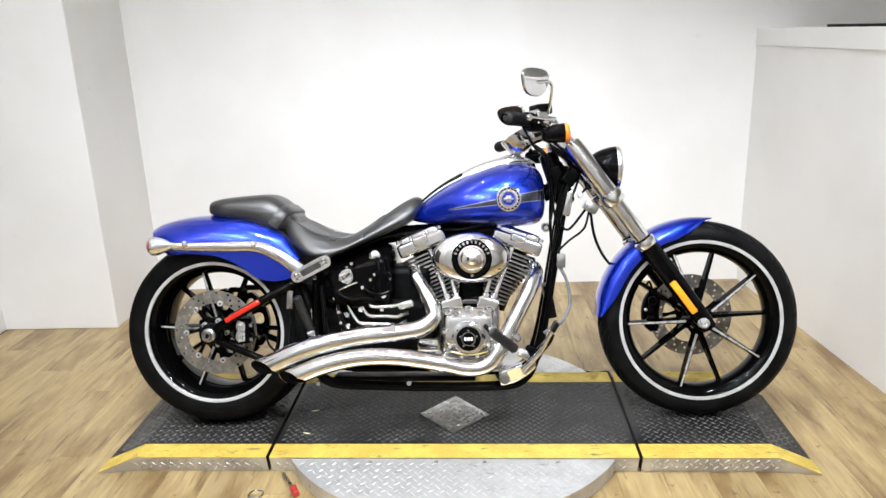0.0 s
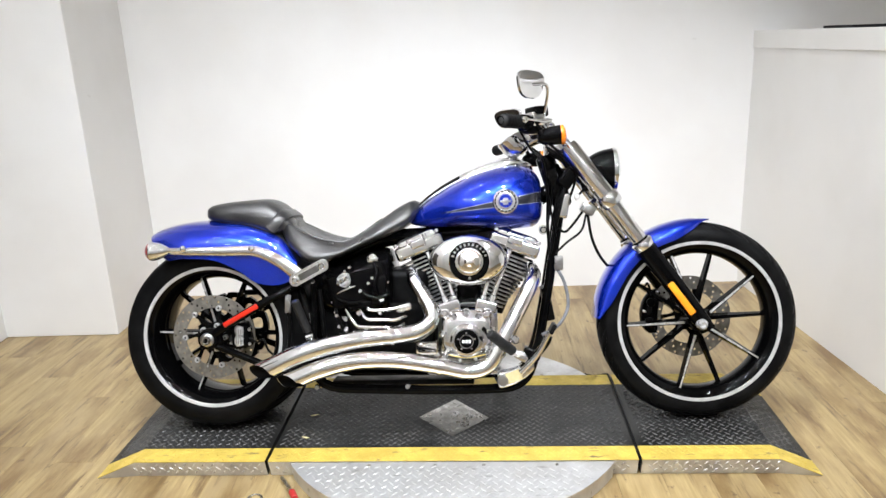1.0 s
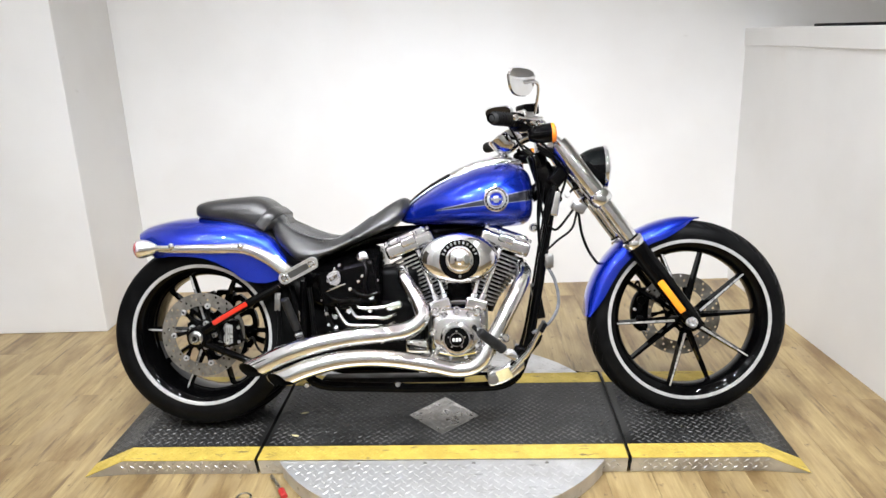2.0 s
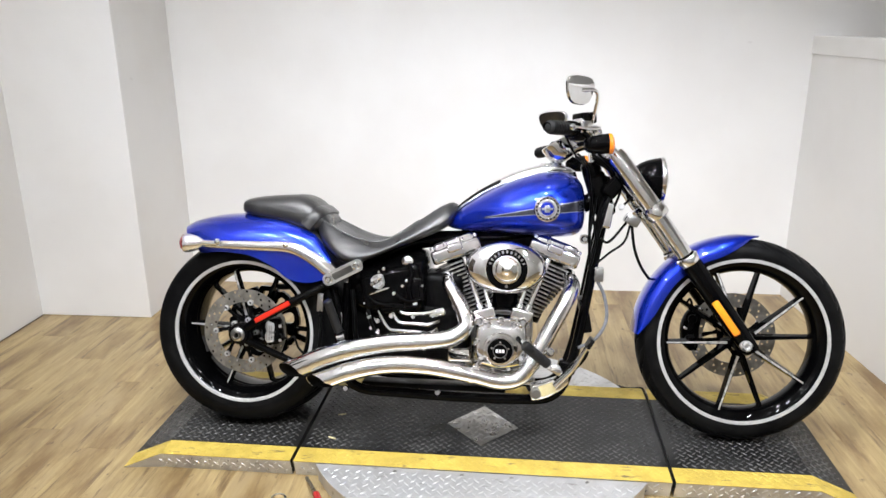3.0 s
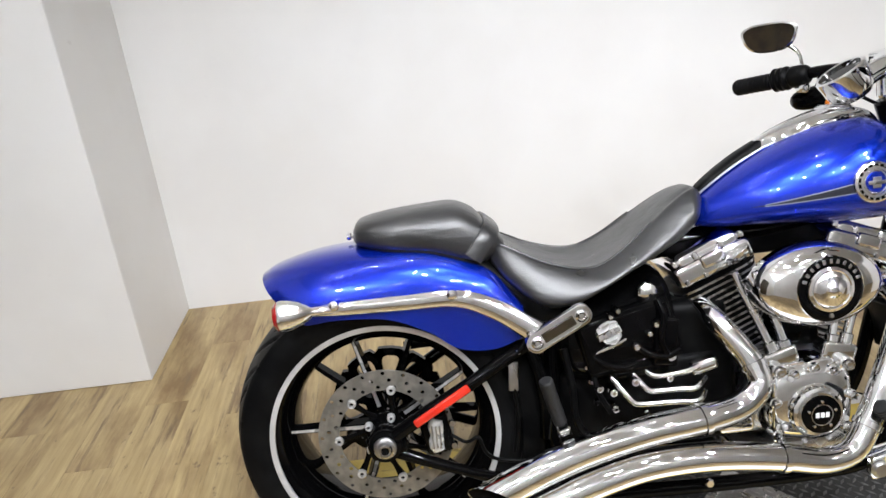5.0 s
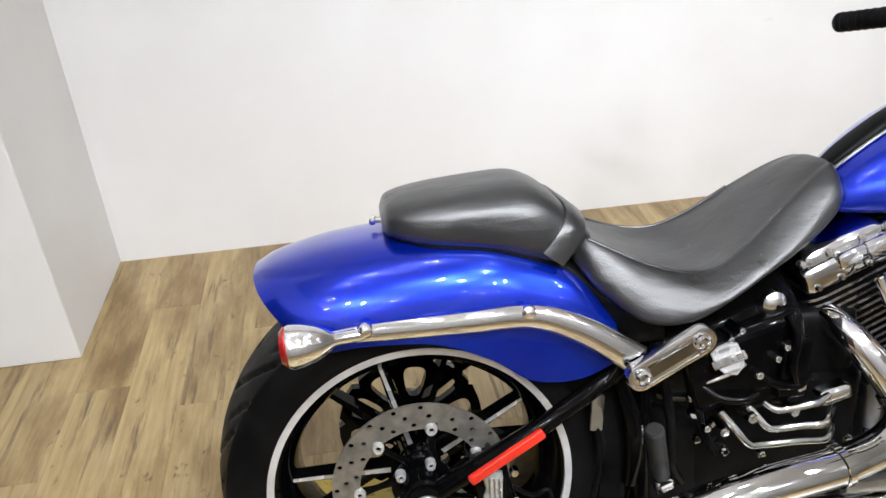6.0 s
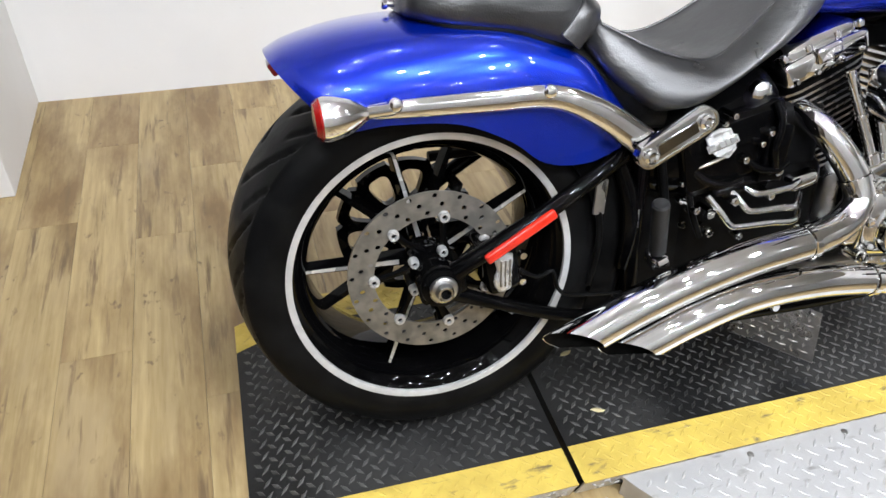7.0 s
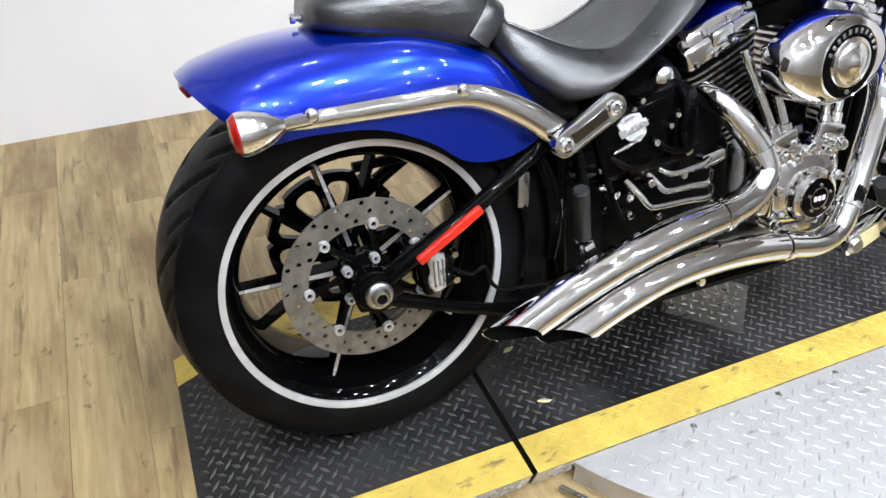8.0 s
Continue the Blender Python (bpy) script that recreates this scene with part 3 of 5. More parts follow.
def disc_plate(r0, r1, thick, sectors, holes, hole_r=0.0048):
    """A drilled ring round the y axis: every sector has its own through holes."""
    bm = bmesh.new()
    rows = len(holes)

    def pt(r, a, y):
        return Vector((r * math.cos(a), y, r * math.sin(a)))
    for s in range(sectors):
        for q in range(rows):
            a0, a1 = 2 * math.pi * s / sectors, 2 * math.pi * (s + 1) / sectors
            ra, rb = r0 + (r1 - r0) * q / rows, r0 + (r1 - r0) * (q + 1) / rows
            am, rm = (a0 + a1) / 2, (ra + rb) / 2
            ring = [(ra, a0), (ra, am), (ra, a1), (rm, a1), (rb, a1), (rb, am), (rb, a0), (rm, a0)]
            drilled = (s % holes[q][1]) == holes[q][0]
            for y in (-thick / 2, thick / 2):
                outer = [bm.verts.new(pt(r, a, y)) for r, a in ring]
                if not drilled:
                    bm.faces.new(outer)
                    continue
                inner = []
                for k in range(8):
                    t = math.atan2(ring[k][0] - rm, (ring[k][1] - am) * rm)
                    inner.append(bm.verts.new(pt(rm + hole_r * math.sin(t), am + hole_r * math.cos(t) / rm, y)))
                for k in range(8):
                    l = (k + 1) % 8
                    bm.faces.new((outer[k], outer[l], inner[l], inner[k]))
    for r in (r0, r1):
        for s in range(sectors * 2):
            a0, a1 = math.pi * s / sectors, math.pi * (s + 1) / sectors
            bm.faces.new([bm.verts.new(pt(r, a, y)) for a, y in ((a0, -thick / 2), (a1, -thick / 2), (a1, thick / 2), (a0, thick / 2))])
    bmesh.ops.remove_doubles(bm, verts=bm.verts, dist=1e-5)
    return bm


def spoke_mesh(r0, r1, w0, w1, y0, y1, t):
    """A tapered blade in the plane of the wheel, with a machined outer face."""
    bm = bmesh.new()
    loops = []
    for r, w, y in ((r0, w0, y0), ((r0 + r1) / 2, (w0 * 0.45 + w1 * 0.55), (y0 + y1) / 2), (r1, w1, y1)):
        loops.append([(r, y - t, -w * 0.55), (r, y - t, w * 0.55), (r, y + t, w), (r, y + t, -w)])
    rings(bm, loops)
    bm.faces.ensure_lookup_table()
    return bm


def spoke(parent, angle, silver, r0, r1, w0, w1, y0, y1, t):
    ob = part("spoke", spoke_mesh(r0, r1, w0, w1, y0, y1, t), BLACK, parent, "", 30)
    ob.matrix_basis = pose(0, 0, 0, 0, -angle, 0)
    if silver:
        bm = bmesh.new()
        e = 0.0015
        loops = []
        for r, w, y in ((r0 + 0.02, w0 * 0.5, y0 + (y1 - y0) * 0.1), (r1 - 0.002, w1 * 0.55, y1)):
            loops.append([(r, y - t - e, -w * 0.62), (r, y - t - e, w * 0.62), (r, y - t + e, w * 0.62), (r, y - t + e, -w * 0.62)])
        rings(bm, loops)
        edge = part("machined_edge", bm, WHITE_METAL, parent, "bright machined spoke edge", 0)
        edge.matrix_basis = ob.matrix_basis


def wheel(name, centre, R, half, rim, crown, tread, start):
    w = part(name, lathe([(rim - 0.004, -half * 0.88), (rim + 0.004, -half * 0.9), (rim + 0.004, -half * 0.8), (rim - 0.02, -half * 0.62), (rim - 0.028, -half * 0.3),
                          (rim - 0.028, half * 0.3), (rim - 0.02, half * 0.62), (rim + 0.004, half * 0.8), (rim + 0.004, half * 0.9), (rim - 0.004, half * 0.88),
                          (rim - 0.03, half * 0.66), (rim - 0.04, half * 0.3), (rim - 0.04, -half * 0.3), (rim - 0.03, -half * 0.66)], 96, None, None, True), BLACK, bike, "gloss black alloy wheel")
    w.matrix_basis = at(*centre)
    part("tyre", tyre(R, half, rim, crown, tread, centre[2]), RUBBER, w, "black rubber tyre with curved tread grooves", 50)
    for s in (-1, 1):
        part("rim_stripe", lathe([(rim - 0.006, s * half * 0.885), (rim - 0.006, s * half * 0.93), (rim - 0.003, s * half * 0.94), (rim + 0.0055, s * half * 0.943), (rim + 0.0055, s * half * 0.885)], 120, None, None, True), STRIPE, w, "silver machined rim lip")
    part("hub", lathe([(0, -0.075), (0.03, -0.075), (0.036, -0.07), (0.04, -0.05), (0.034, -0.03), (0.034, 0.03), (0.04, 0.05), (0.036, 0.07), (0, 0.075)], 40), BLACK, w, "black hub")
    for i in range(10):
        y1 = -half * 0.45 if i % 2 else half * 0.25
        spoke(w, start + 36 * i, i % 2 == 1, 0.03, rim - 0.026, 0.014, 0.0075, -0.045 if i % 2 else 0.02, y1, 0.012)
    return w


rear = wheel("rear_wheel", REAR, 0.341, 0.128, 0.248, 0.27, grooves(15, 0.95, 0.075, 0.95), 68)
front = wheel("front_wheel", NOSE, 0.349, 0.066, 0.278, 0.074, grooves(20, 0.8, 0.085, 0.95), 75)


def brake(parent, y, r0, r1, name="brake_disc"):
    d = part(name, disc_plate(r0, r1, 0.005, 60, [(0, 3), (1, 3), (2, 3)]), DISC, parent, "drilled steel brake disc", 30)
    d.matrix_basis = at(0, y, 0)
    part("carrier", lathe([(0.03, -0.003), (0.052, -0.003), (0.052, 0.003), (0.03, 0.003)], 40, at(0, y, 0), None, True), BLACK, parent, "black disc carrier")
    s = -1 if y < 0 else 1
    for i in range(7):
        a = radians(360 / 7 * i + 181)
        bm = tube([(0.045 * math.cos(a - 0.3), y, 0.045 * math.sin(a - 0.3), 0.010), (0.072 * math.cos(a - 0.08), y, 0.072 * math.sin(a - 0.08), 0.006), ((r0 + 0.002) * math.cos(a), y, (r0 + 0.002) * math.sin(a), 0.0095)], 0.01, 10, 4)
        bmesh.ops.scale(bm, vec=(1, 0.45, 1), space=Matrix.Translation((0, -y, 0)), verts=bm.verts)
        part("carrier_arm", bm, BLACK, parent)
        m = at((r0 + 0.001) * math.cos(a), y, (r0 + 0.001) * math.sin(a), 0, 0, 180 if s < 0 else 0)
        bolt = part("disc_bolt", lathe([(0.0042, 0.004), (0.0048, 0.0105), (0.0088, 0.0105), (0.0100, 0.007), (0.0104, 0)], 18, m), WHITE_METAL, parent)
        part("bolt_socket", lathe([(0, 0.0045), (0.0047, 0.0045), (0.0047, 0)], 6, m), SOOT_AND_HOLLOW, bolt)
    for i in range(5):
        a = radians(72 * i + 70)
        m = at(0.045 * math.cos(a), y - 0.004 * 1, 0.045 * math.sin(a), 0, 0, 180 if s < 0 else 0)
        bolt = part("hub_bolt", lathe([(0.0036, 0.008), (0.0042, 0.0165), (0.0075, 0.016), (0.0088, 0.010), (0.0088, 0)], 16, m), WHITE_METAL, parent)
        part("bolt_socket", lathe([(0, 0.011), (0.0040, 0.011), (0.0040, 0)], 6, m), SOOT_AND_HOLLOW, bolt)


brake(rear, -0.105, 0.104, 0.1495)
brake(front, 0.075, 0.1, 0.15)

# belt pulley with slots on the far side of the rear wheel
def windowed_plate(r0, r1, thick, count, wide, high):
    """A disc with rounded windows between its webs."""
    bm = bmesh.new()
    rm, da, n = (r0 + r1) / 2, 2 * math.pi / count, 24
    for s in range(count):
        am = da * (s + 0.5)
        loops = []
        for side, inner in ((-1, True), (-1, False), (1, False), (1, True)):
            loop = []
            for k in range(n):
                t = 2 * math.pi * (k + 0.5) / n
                c, q = math.cos(t), math.sin(t)
                if inner:
                    u, v = wide * math.copysign(abs(c) ** 0.6, c), high * math.copysign(abs(q) ** 0.6, q)
                else:
                    big = max(abs(c), abs(q))
                    u, v = c / big * da / 2, q / big * (r1 - r0) / 2
                loop.append((( rm + v) * math.cos(am + u), side * thick / 2, (rm + v) * math.sin(am + u)))
            loops.append(loop)
        rings(bm, loops + [loops[0]], True, False)
    bmesh.ops.remove_doubles(bm, verts=bm.verts, dist=1e-5)
    return bm


pulley = part("belt_pulley", windowed_plate(0.04, 0.138, 0.02, 10, 0.21, 0.030), BLACK, rear, "black belt pulley with rounded windows", 30)
pulley.matrix_basis = pose(0, 0.1, 0, 0, 8, 0)
part("drive_belt", tube([(0.05, 0.1, 0.135, 0.011), (0.25, 0.1, 0.135, 0.011), (0.5, 0.1, 0.1, 0.011)], 0.011, 8, 3), RUBBER, rear)

# fenders
part("rear_fender", mudguard([(-1.034, 0.708, -0.968, 0.636, 0.138, 2.2), (-0.995, 0.726, -0.935, 0.614, 0.155, 2.3), (-0.904, 0.746, -0.87, 0.619, 0.163, 2.4), (-0.776, 0.753, -0.765, 0.610, 0.165, 2.7),
                              (-0.672, 0.745, -0.68, 0.573, 0.165, 3.4), (-0.593, 0.722, -0.62, 0.530, 0.163, 3.8), (-0.53, 0.688, -0.545, 0.520, 0.16, 4.2), (-0.478, 0.62, -0.478, 0.54, 0.155, 4.2)], 32), BLUE, bike, "metallic blue rear fender with a flicked-up tail")
arc = []
for i in range(9):
    a = radians(82 + 95 * i / 8)
    depth = 0.062 * min(1, 0.15 + i * 0.5, 0.25 + (8 - i) * 0.6)
    r = 0.364
    lag = radians(-4 if i == 0 else 0)
    arc.append((NOSE[0] + r * math.cos(a), NOSE[2] + r * math.sin(a), NOSE[0] + (r - depth) * math.cos(a - lag), NOSE[2] + (r - depth) * math.sin(a - lag), 0.035 + 0.045 * min(1, i * 0.6), 2.6))
part("front_fender", mudguard(arc), BLUE, bike, "metallic blue front fender")

# struts, links and rear lights
for s in (-1, 1):
    y = s * 0.174
    pts = [(-0.915, y, 0.645, 0.009), (-0.86, y, 0.645, 0.0135), (-0.72, y, 0.643, 0.0165), (-0.615, y, 0.640, 0.0185), (-0.535, y * 1.04, 0.607, 0.0215), (-0.458, y * 1.1, 0.553, 0.025)]
    bm = tube(pts, 0.016, 16, 6)
    bmesh.ops.scale(bm, vec=(1, 0.55, 1), space=Matrix.Translation((0, -y, 0)), verts=bm.verts)
    strut = part("fender_strut", bm, CHROME, bike, "chromed fender strut")
    for x, z, out in ((-0.625, 0.651, 0.008), (-0.866, 0.655, 0.013)):
        part("bolt", lathe([(0, 0.008), (0.006, 0.0072), (0.010, 0.004), (0.0115, 0), (0.0115, -0.008), (0, -0.008)], 20, at(x, y + s * out, z, 0, 0, 180 if s < 0 else 0)), CHROME, strut)
    LM = at(-0.418, s * 0.212, 0.565, 0, -27, 0)
    bm = bmesh.new()
    loops = []
    for k, yy in ((0.9, -0.012), (1.0, -0.009), (1.0, 0.004), (0.93, 0.0075), (0.78, 0.0078), (0.74, 0.005)):
        half, rad = 0.053, 0.0225 * k
        loops.append([LM @ Vector(((half if abs(a) < math.pi / 2 else -half) + rad * math.cos(a), s * yy, rad * math.sin(a))) for a in (-math.pi + math.pi * (q + 0.5) / 18 for q in range(36))])
    rings(bm, loops)
    link = part("strut_bracket", bm, CHROME, bike, "polished metal strut bracket link", 30)
    part("bracket_recess", rbox((0.074, 0.003, 0.021), 0.001, LM @ at(0, s * 0.0052, 0, -4 * s), 1), DARK_REFLECTION_CHROME, link, "polished recess darkened like a dim reflection")
    for x in (-0.052, 0.052):
        part("bolt", lathe([(0, 0.006), (0.0045, 0.0062), (0.0052, 0.003), (0.0088, 0.010), (0.0125, 0.007), (0.0132, 0)], 20, LM @ at(x, s * 0.004, 0, 0, 0, 180 if s < 0 else 0)), CHROME, link)
    body = part("tail_light", lathe([(0, 0), (0.010, 0.0), (0.0155, 0.008), (0.0245, 0.024), (0.0305, 0.044), (0.0325, 0.060), (0.031, 0.066), (0, 0.066)], 28, toward((-0.909, s * 0.197, 0.6515), (-0.995, s * 0.2, 0.648))), CHROME, bike, "chrome bullet turn signal")
    part("lens", lathe([(0.0300, 0.0), (0.0305, 0.004), (0.024, 0.011), (0, 0.014)], 28, toward((-0.973, s * 0.199, 0.649), (-1.1, s * 0.2, 0.644))), RED_LENS, body, "dark red lens")
    part("stem", rod((-0.915, s * 0.196, 0.651), (-0.868, s * 0.182, 0.649), 0.0095), CHROME, body)
part("tail_reflector", rbox((0.012, 0.05, 0.022), 0.004, at(-1.022, 0.0, 0.684, 0, -30, 0)), RED_LENS, bike, "small red tail reflector")

# seats
SEAT = [(-0.533, 0.735, 0.738, 0.085, 0.105, 0.69), (-0.51, 0.726, 0.732, 0.105, 0.135, 0.655), (-0.47, 0.703, 0.712, 0.118, 0.165, 0.618), (-0.43, 0.678, 0.692, 0.126, 0.183, 0.594), (-0.37, 0.656, 0.672, 0.13, 0.189, 0.596), (-0.31, 0.656, 0.668, 0.122, 0.18, 0.62),
        (-0.25, 0.690, 0.694, 0.102, 0.165, 0.646), (-0.18, 0.742, 0.742, 0.082, 0.145, 0.674), (-0.12, 0.784, 0.782, 0.062, 0.12, 0.70), (-0.078, 0.803, 0.80, 0.045, 0.095, 0.73), (-0.054, 0.797, 0.795, 0.02, 0.05, 0.765)]
seat = part("rider_seat", seat_loft(SEAT), LEATHER, bike, "black leather solo seat with a deep dish", 60)
for s in (-1, 1):
    run = [(x, s * (wr + 0.12 * (w - wr)), zr - 0.001, 0.0028) for x, zc, zr, wr, w, zb in SEAT[1:8]]
    part("seat_welt", tube(run, 0.0028, 8, 6), LEATHER, seat)
part("seat_pan", body_loft([(-0.80, 0.715, 0.765, 0.07), (-0.75, 0.70, 0.765, 0.100), (-0.66, 0.685, 0.755, 0.113), (-0.60, 0.66, 0.735, 0.117), (-0.55, 0.63, 0.71, 0.118), (-0.50, 0.59, 0.67, 0.13), (-0.45, 0.555, 0.635, 0.155), (-0.40, 0.55, 0.62, 0.15)], 4.0, 28, 4), BLACK_SATIN, bike, "black seat pan")
pillion = part("pillion_seat", body_loft([(-0.823, 0.757, 0.785, 0.05), (-0.808, 0.748, 0.803, 0.085), (-0.75, 0.730, 0.814, 0.108), (-0.66, 0.712, 0.821, 0.12), (-0.60, 0.690, 0.822, 0.125), (-0.56, 0.678, 0.805, 0.122), (-0.535, 0.69, 0.780, 0.116), (-0.512, 0.70, 0.757, 0.105), (-0.50, 0.71, 0.742, 0.09)], 3.0, 36, 6, 0.45), LEATHER, bike, "black leather passenger pillion pad")
bm = bmesh.new()
loops = []
for j in range(33):
    a = math.pi * (j / 32) - math.pi / 2
    s, h = math.sin(a), abs(math.cos(a)) ** 0.5
    mid = Vector((-0.572 + 0.050 * h, 0.1285 * math.copysign(abs(s) ** 0.5, s), 0.711 + 0.060 * h))
    out = Vector((0.62 * math.cos(a), s, 0.78 * math.cos(a))).normalized()
    wide = Vector((0.78, 0, -0.62)) * 0.0195
    loops.append([mid - wide - out * 0.006, mid - wide + out * 0.002, mid - wide * 0.8 + out * 0.005, mid + wide * 0.8 + out * 0.005, mid + wide + out * 0.002, mid + wide - out * 0.006])
rings(bm, loops)
part("seat_strap", bm, LEATHER, bike, "black leather strap between the seats")
nub = part("pillion_bolt", rod((-0.834, 0, 0.767), (-0.79, 0, 0.764), 0.005), STEEL, bike, "small chromed pillion bolt")
part("bolt_head", lathe([(0, 0.005), (0.006, 0.0045), (0.0085, 0.002), (0.0085, -0.004), (0.005, -0.006), (0, -0.006)], 18, toward((-0.838, 0, 0.7675), (-0.9, 0, 0.771))), CHROME, nub)

# fuel tank
TANK = [(-0.086, 0.716, 0.735, 0.022), (-0.06, 0.709, 0.766, 0.062), (-0.01, 0.703, 0.808, 0.095), (0.065, 0.700, 0.853, 0.138), (0.143, 0.696, 0.889, 0.165), (0.22, 0.691, 0.913, 0.178), (0.297, 0.690, 0.920, 0.178), (0.345, 0.695, 0.907, 0.162), (0.374, 0.712, 0.878, 0.125), (0.388, 0.75, 0.83, 0.06)]
tank = part("fuel_tank", body_loft(TANK, 2.3, 56, 7, 0.34), TANK_BLUE, bike, "metallic blue teardrop fuel tank with a dark flash")
console = part("tank_console", body_loft([(0.075, 0.82, 0.872, 0.012), (0.10, 0.82, 0.893, 0.030), (0.17, 0.85, 0.923, 0.046), (0.25, 0.87, 0.943, 0.054), (0.31, 0.88, 0.940, 0.051), (0.35, 0.87, 0.92, 0.036), (0.362, 0.87, 0.9, 0.012)], 2.6, 28, 6), CHROME, bike, "chromed tank console")
part("console_strip", body_loft([(-0.075, 0.74, 0.772, 0.014), (-0.03, 0.78, 0.812, 0.024), (0.03, 0.80, 0.854, 0.027), (0.09, 0.82, 0.886, 0.027), (0.12, 0.84, 0.896, 0.02)], 3.4, 24, 5), BLACK_SATIN, bike, "black strip along the tank top")
part("fuel_cap", lathe([(0, 0.012), (0.03, 0.011), (0.039, 0.007), (0.043, 0.0), (0.043, -0.03), (0, -0.03)], 40, at(0.272, 0, 0.936, 94, 0, 0)), CHROME, console, "chrome ringed filler cap")
for s in (-1, 1):
    part("console_seam", tube([(-0.07, s * 0.017, 0.763), (-0.03, s * 0.0265, 0.797), (0.03, s * 0.030, 0.837), (0.09, s * 0.031, 0.868), (0.12, s * 0.034, 0.880)], 0.003, 8, 5), SATIN, console, "bright console edge")
for s in (-1, 1):
    badge = part("tank_badge", lathe([(0, 0.010), (0.020, 0.0105), (0.024, 0.006), (0.027, 0.011), (0.038, 0.011), (0.042, 0.008), (0.044, 0.0), (0.044, -0.012), (0, -0.012)], 48, at(0.254, s * 0.173, 0.789, -3 * s, 0, 180 if s < 0 else 0)), CHROME, bike, "round chrome tank badge")
    part("badge_field", lathe([(0.0325, 0.0115), (0.0375, 0.0115), (0.0375, 0.0122), (0.0325, 0.0122)], 40, at(0.254, s * 0.173, 0.789, -3 * s, 0, 180 if s < 0 else 0), None, True), BLACK, badge, "black badge ring")
    part("badge_centre", lathe([(0, 0.0112), (0.019, 0.0112), (0.0198, 0.0105), (0, 0.0105)], 32, at(0.254, s * 0.173, 0.789, -3 * s, 0, 180 if s < 0 else 0)), BLUE, badge, "blue badge centre")
    for k in range(18):
        bar_ = part("badge_mark", rbox((0.0042, 0.002, 0.005), 0.0006, at(0.035 * math.cos(k * math.pi / 9), 0.0122, 0.035 * math.sin(k * math.pi / 9), 0, 90 - 20 * k, 0), 1), CHROME, badge)
        bar_.matrix_basis = at(0.254, s * 0.173, 0.789, -3 * s, 0, 180 if s < 0 else 0)
    part("badge_centre", lathe([(0, 0.0118), (0.020, 0.0118), (0.0215, 0.0105), (0.0215, 0.006), (0, 0.006)], 36, at(0.254, s * 0.173, 0.789, -3 * s, 0, 180 if s < 0 else 0)), BLUE, badge, "blue enamel badge centre")
    part("badge_shield", rbox((0.018, 0.003, 0.024), 0.0014, at(0.254, s * 0.1855, 0.789)), CHROME, badge)
    part("badge_crossbar", rbox((0.036, 0.003, 0.008), 0.0014, at(0.254, s * 0.1868, 0.789)), SATIN, badge)
part("tank_mount", lathe([(0, 0.01), (0.008, 0.01), (0.012, 0.004), (0.017, 0.004), (0.018, -0.02), (0, -0.02)], 24, at(0.388, -0.05, 0.686, 0, 0, 180)), CHROME, bike, "chrome tank mount bolt")

# engine: crankcase, cylinders, heads, covers
engine = part("engine_case", rbox((0.215, 0.22, 0.2), 0.045, at(0.112, 0.0, 0.33), 4), SATIN, bike, "polished engine case")
part("gearcase_cover", body_loft([(0.027, 0.275, 0.395, 0.03), (0.031, 0.262, 0.41, 0.048), (0.06, 0.25, 0.428, 0.055), (0.112, 0.242, 0.432, 0.057), (0.165, 0.25, 0.428, 0.055), (0.193, 0.262, 0.41, 0.048), (0.197, 0.275, 0.395, 0.03)], 2.8, 36, 5), CHROME, engine, "chrome gearcase cover").matrix_basis = at(0, -0.145, 0)
timing = part("timing_cover", lathe([(0, 0.020), (0.042, 0.020), (0.0445, 0.012), (0.049, 0.016), (0.055, 0.013), (0.058, 0.004), (0.058, -0.02), (0, -0.02)], 56, at(0.112, -0.205, 0.323, 0, 0, 180)), CHROME, bike, "round chrome timing cover")
part("badge_disc", lathe([(0, 0.0235), (0.036, 0.0235), (0.041, 0.022), (0.042, 0.018), (0, 0.018)], 40, at(0.112, -0.205, 0.323, 0, 0, 180)), BLACK, timing, "black badge disc")
part("badge_ring", lathe([(0.0215, 0.0232), (0.0215, 0.0245), (0.0235, 0.0245), (0.0235, 0.0232)], 40, at(0.112, -0.205, 0.323, 0, 0, 180), None, True), SATIN, timing)
for i in (-1, 0, 1):
    part("badge_bar", rbox((0.008, 0.0015, 0.011), 0.001, at(0.112 + i * 0.0105, -0.2295, 0.323)), WHITE_INK, timing)
for i in range(5):
    a = radians(90 + 72 * i)
    part("badge_screw", lathe([(0, 0.003), (0.003, 0.0025), (0.004, 0)], 10, at(0.112 + 0.029 * math.cos(a), -0.2285, 0.323 + 0.029 * math.sin(a), 0, 0, 180)), CHROME, timing)


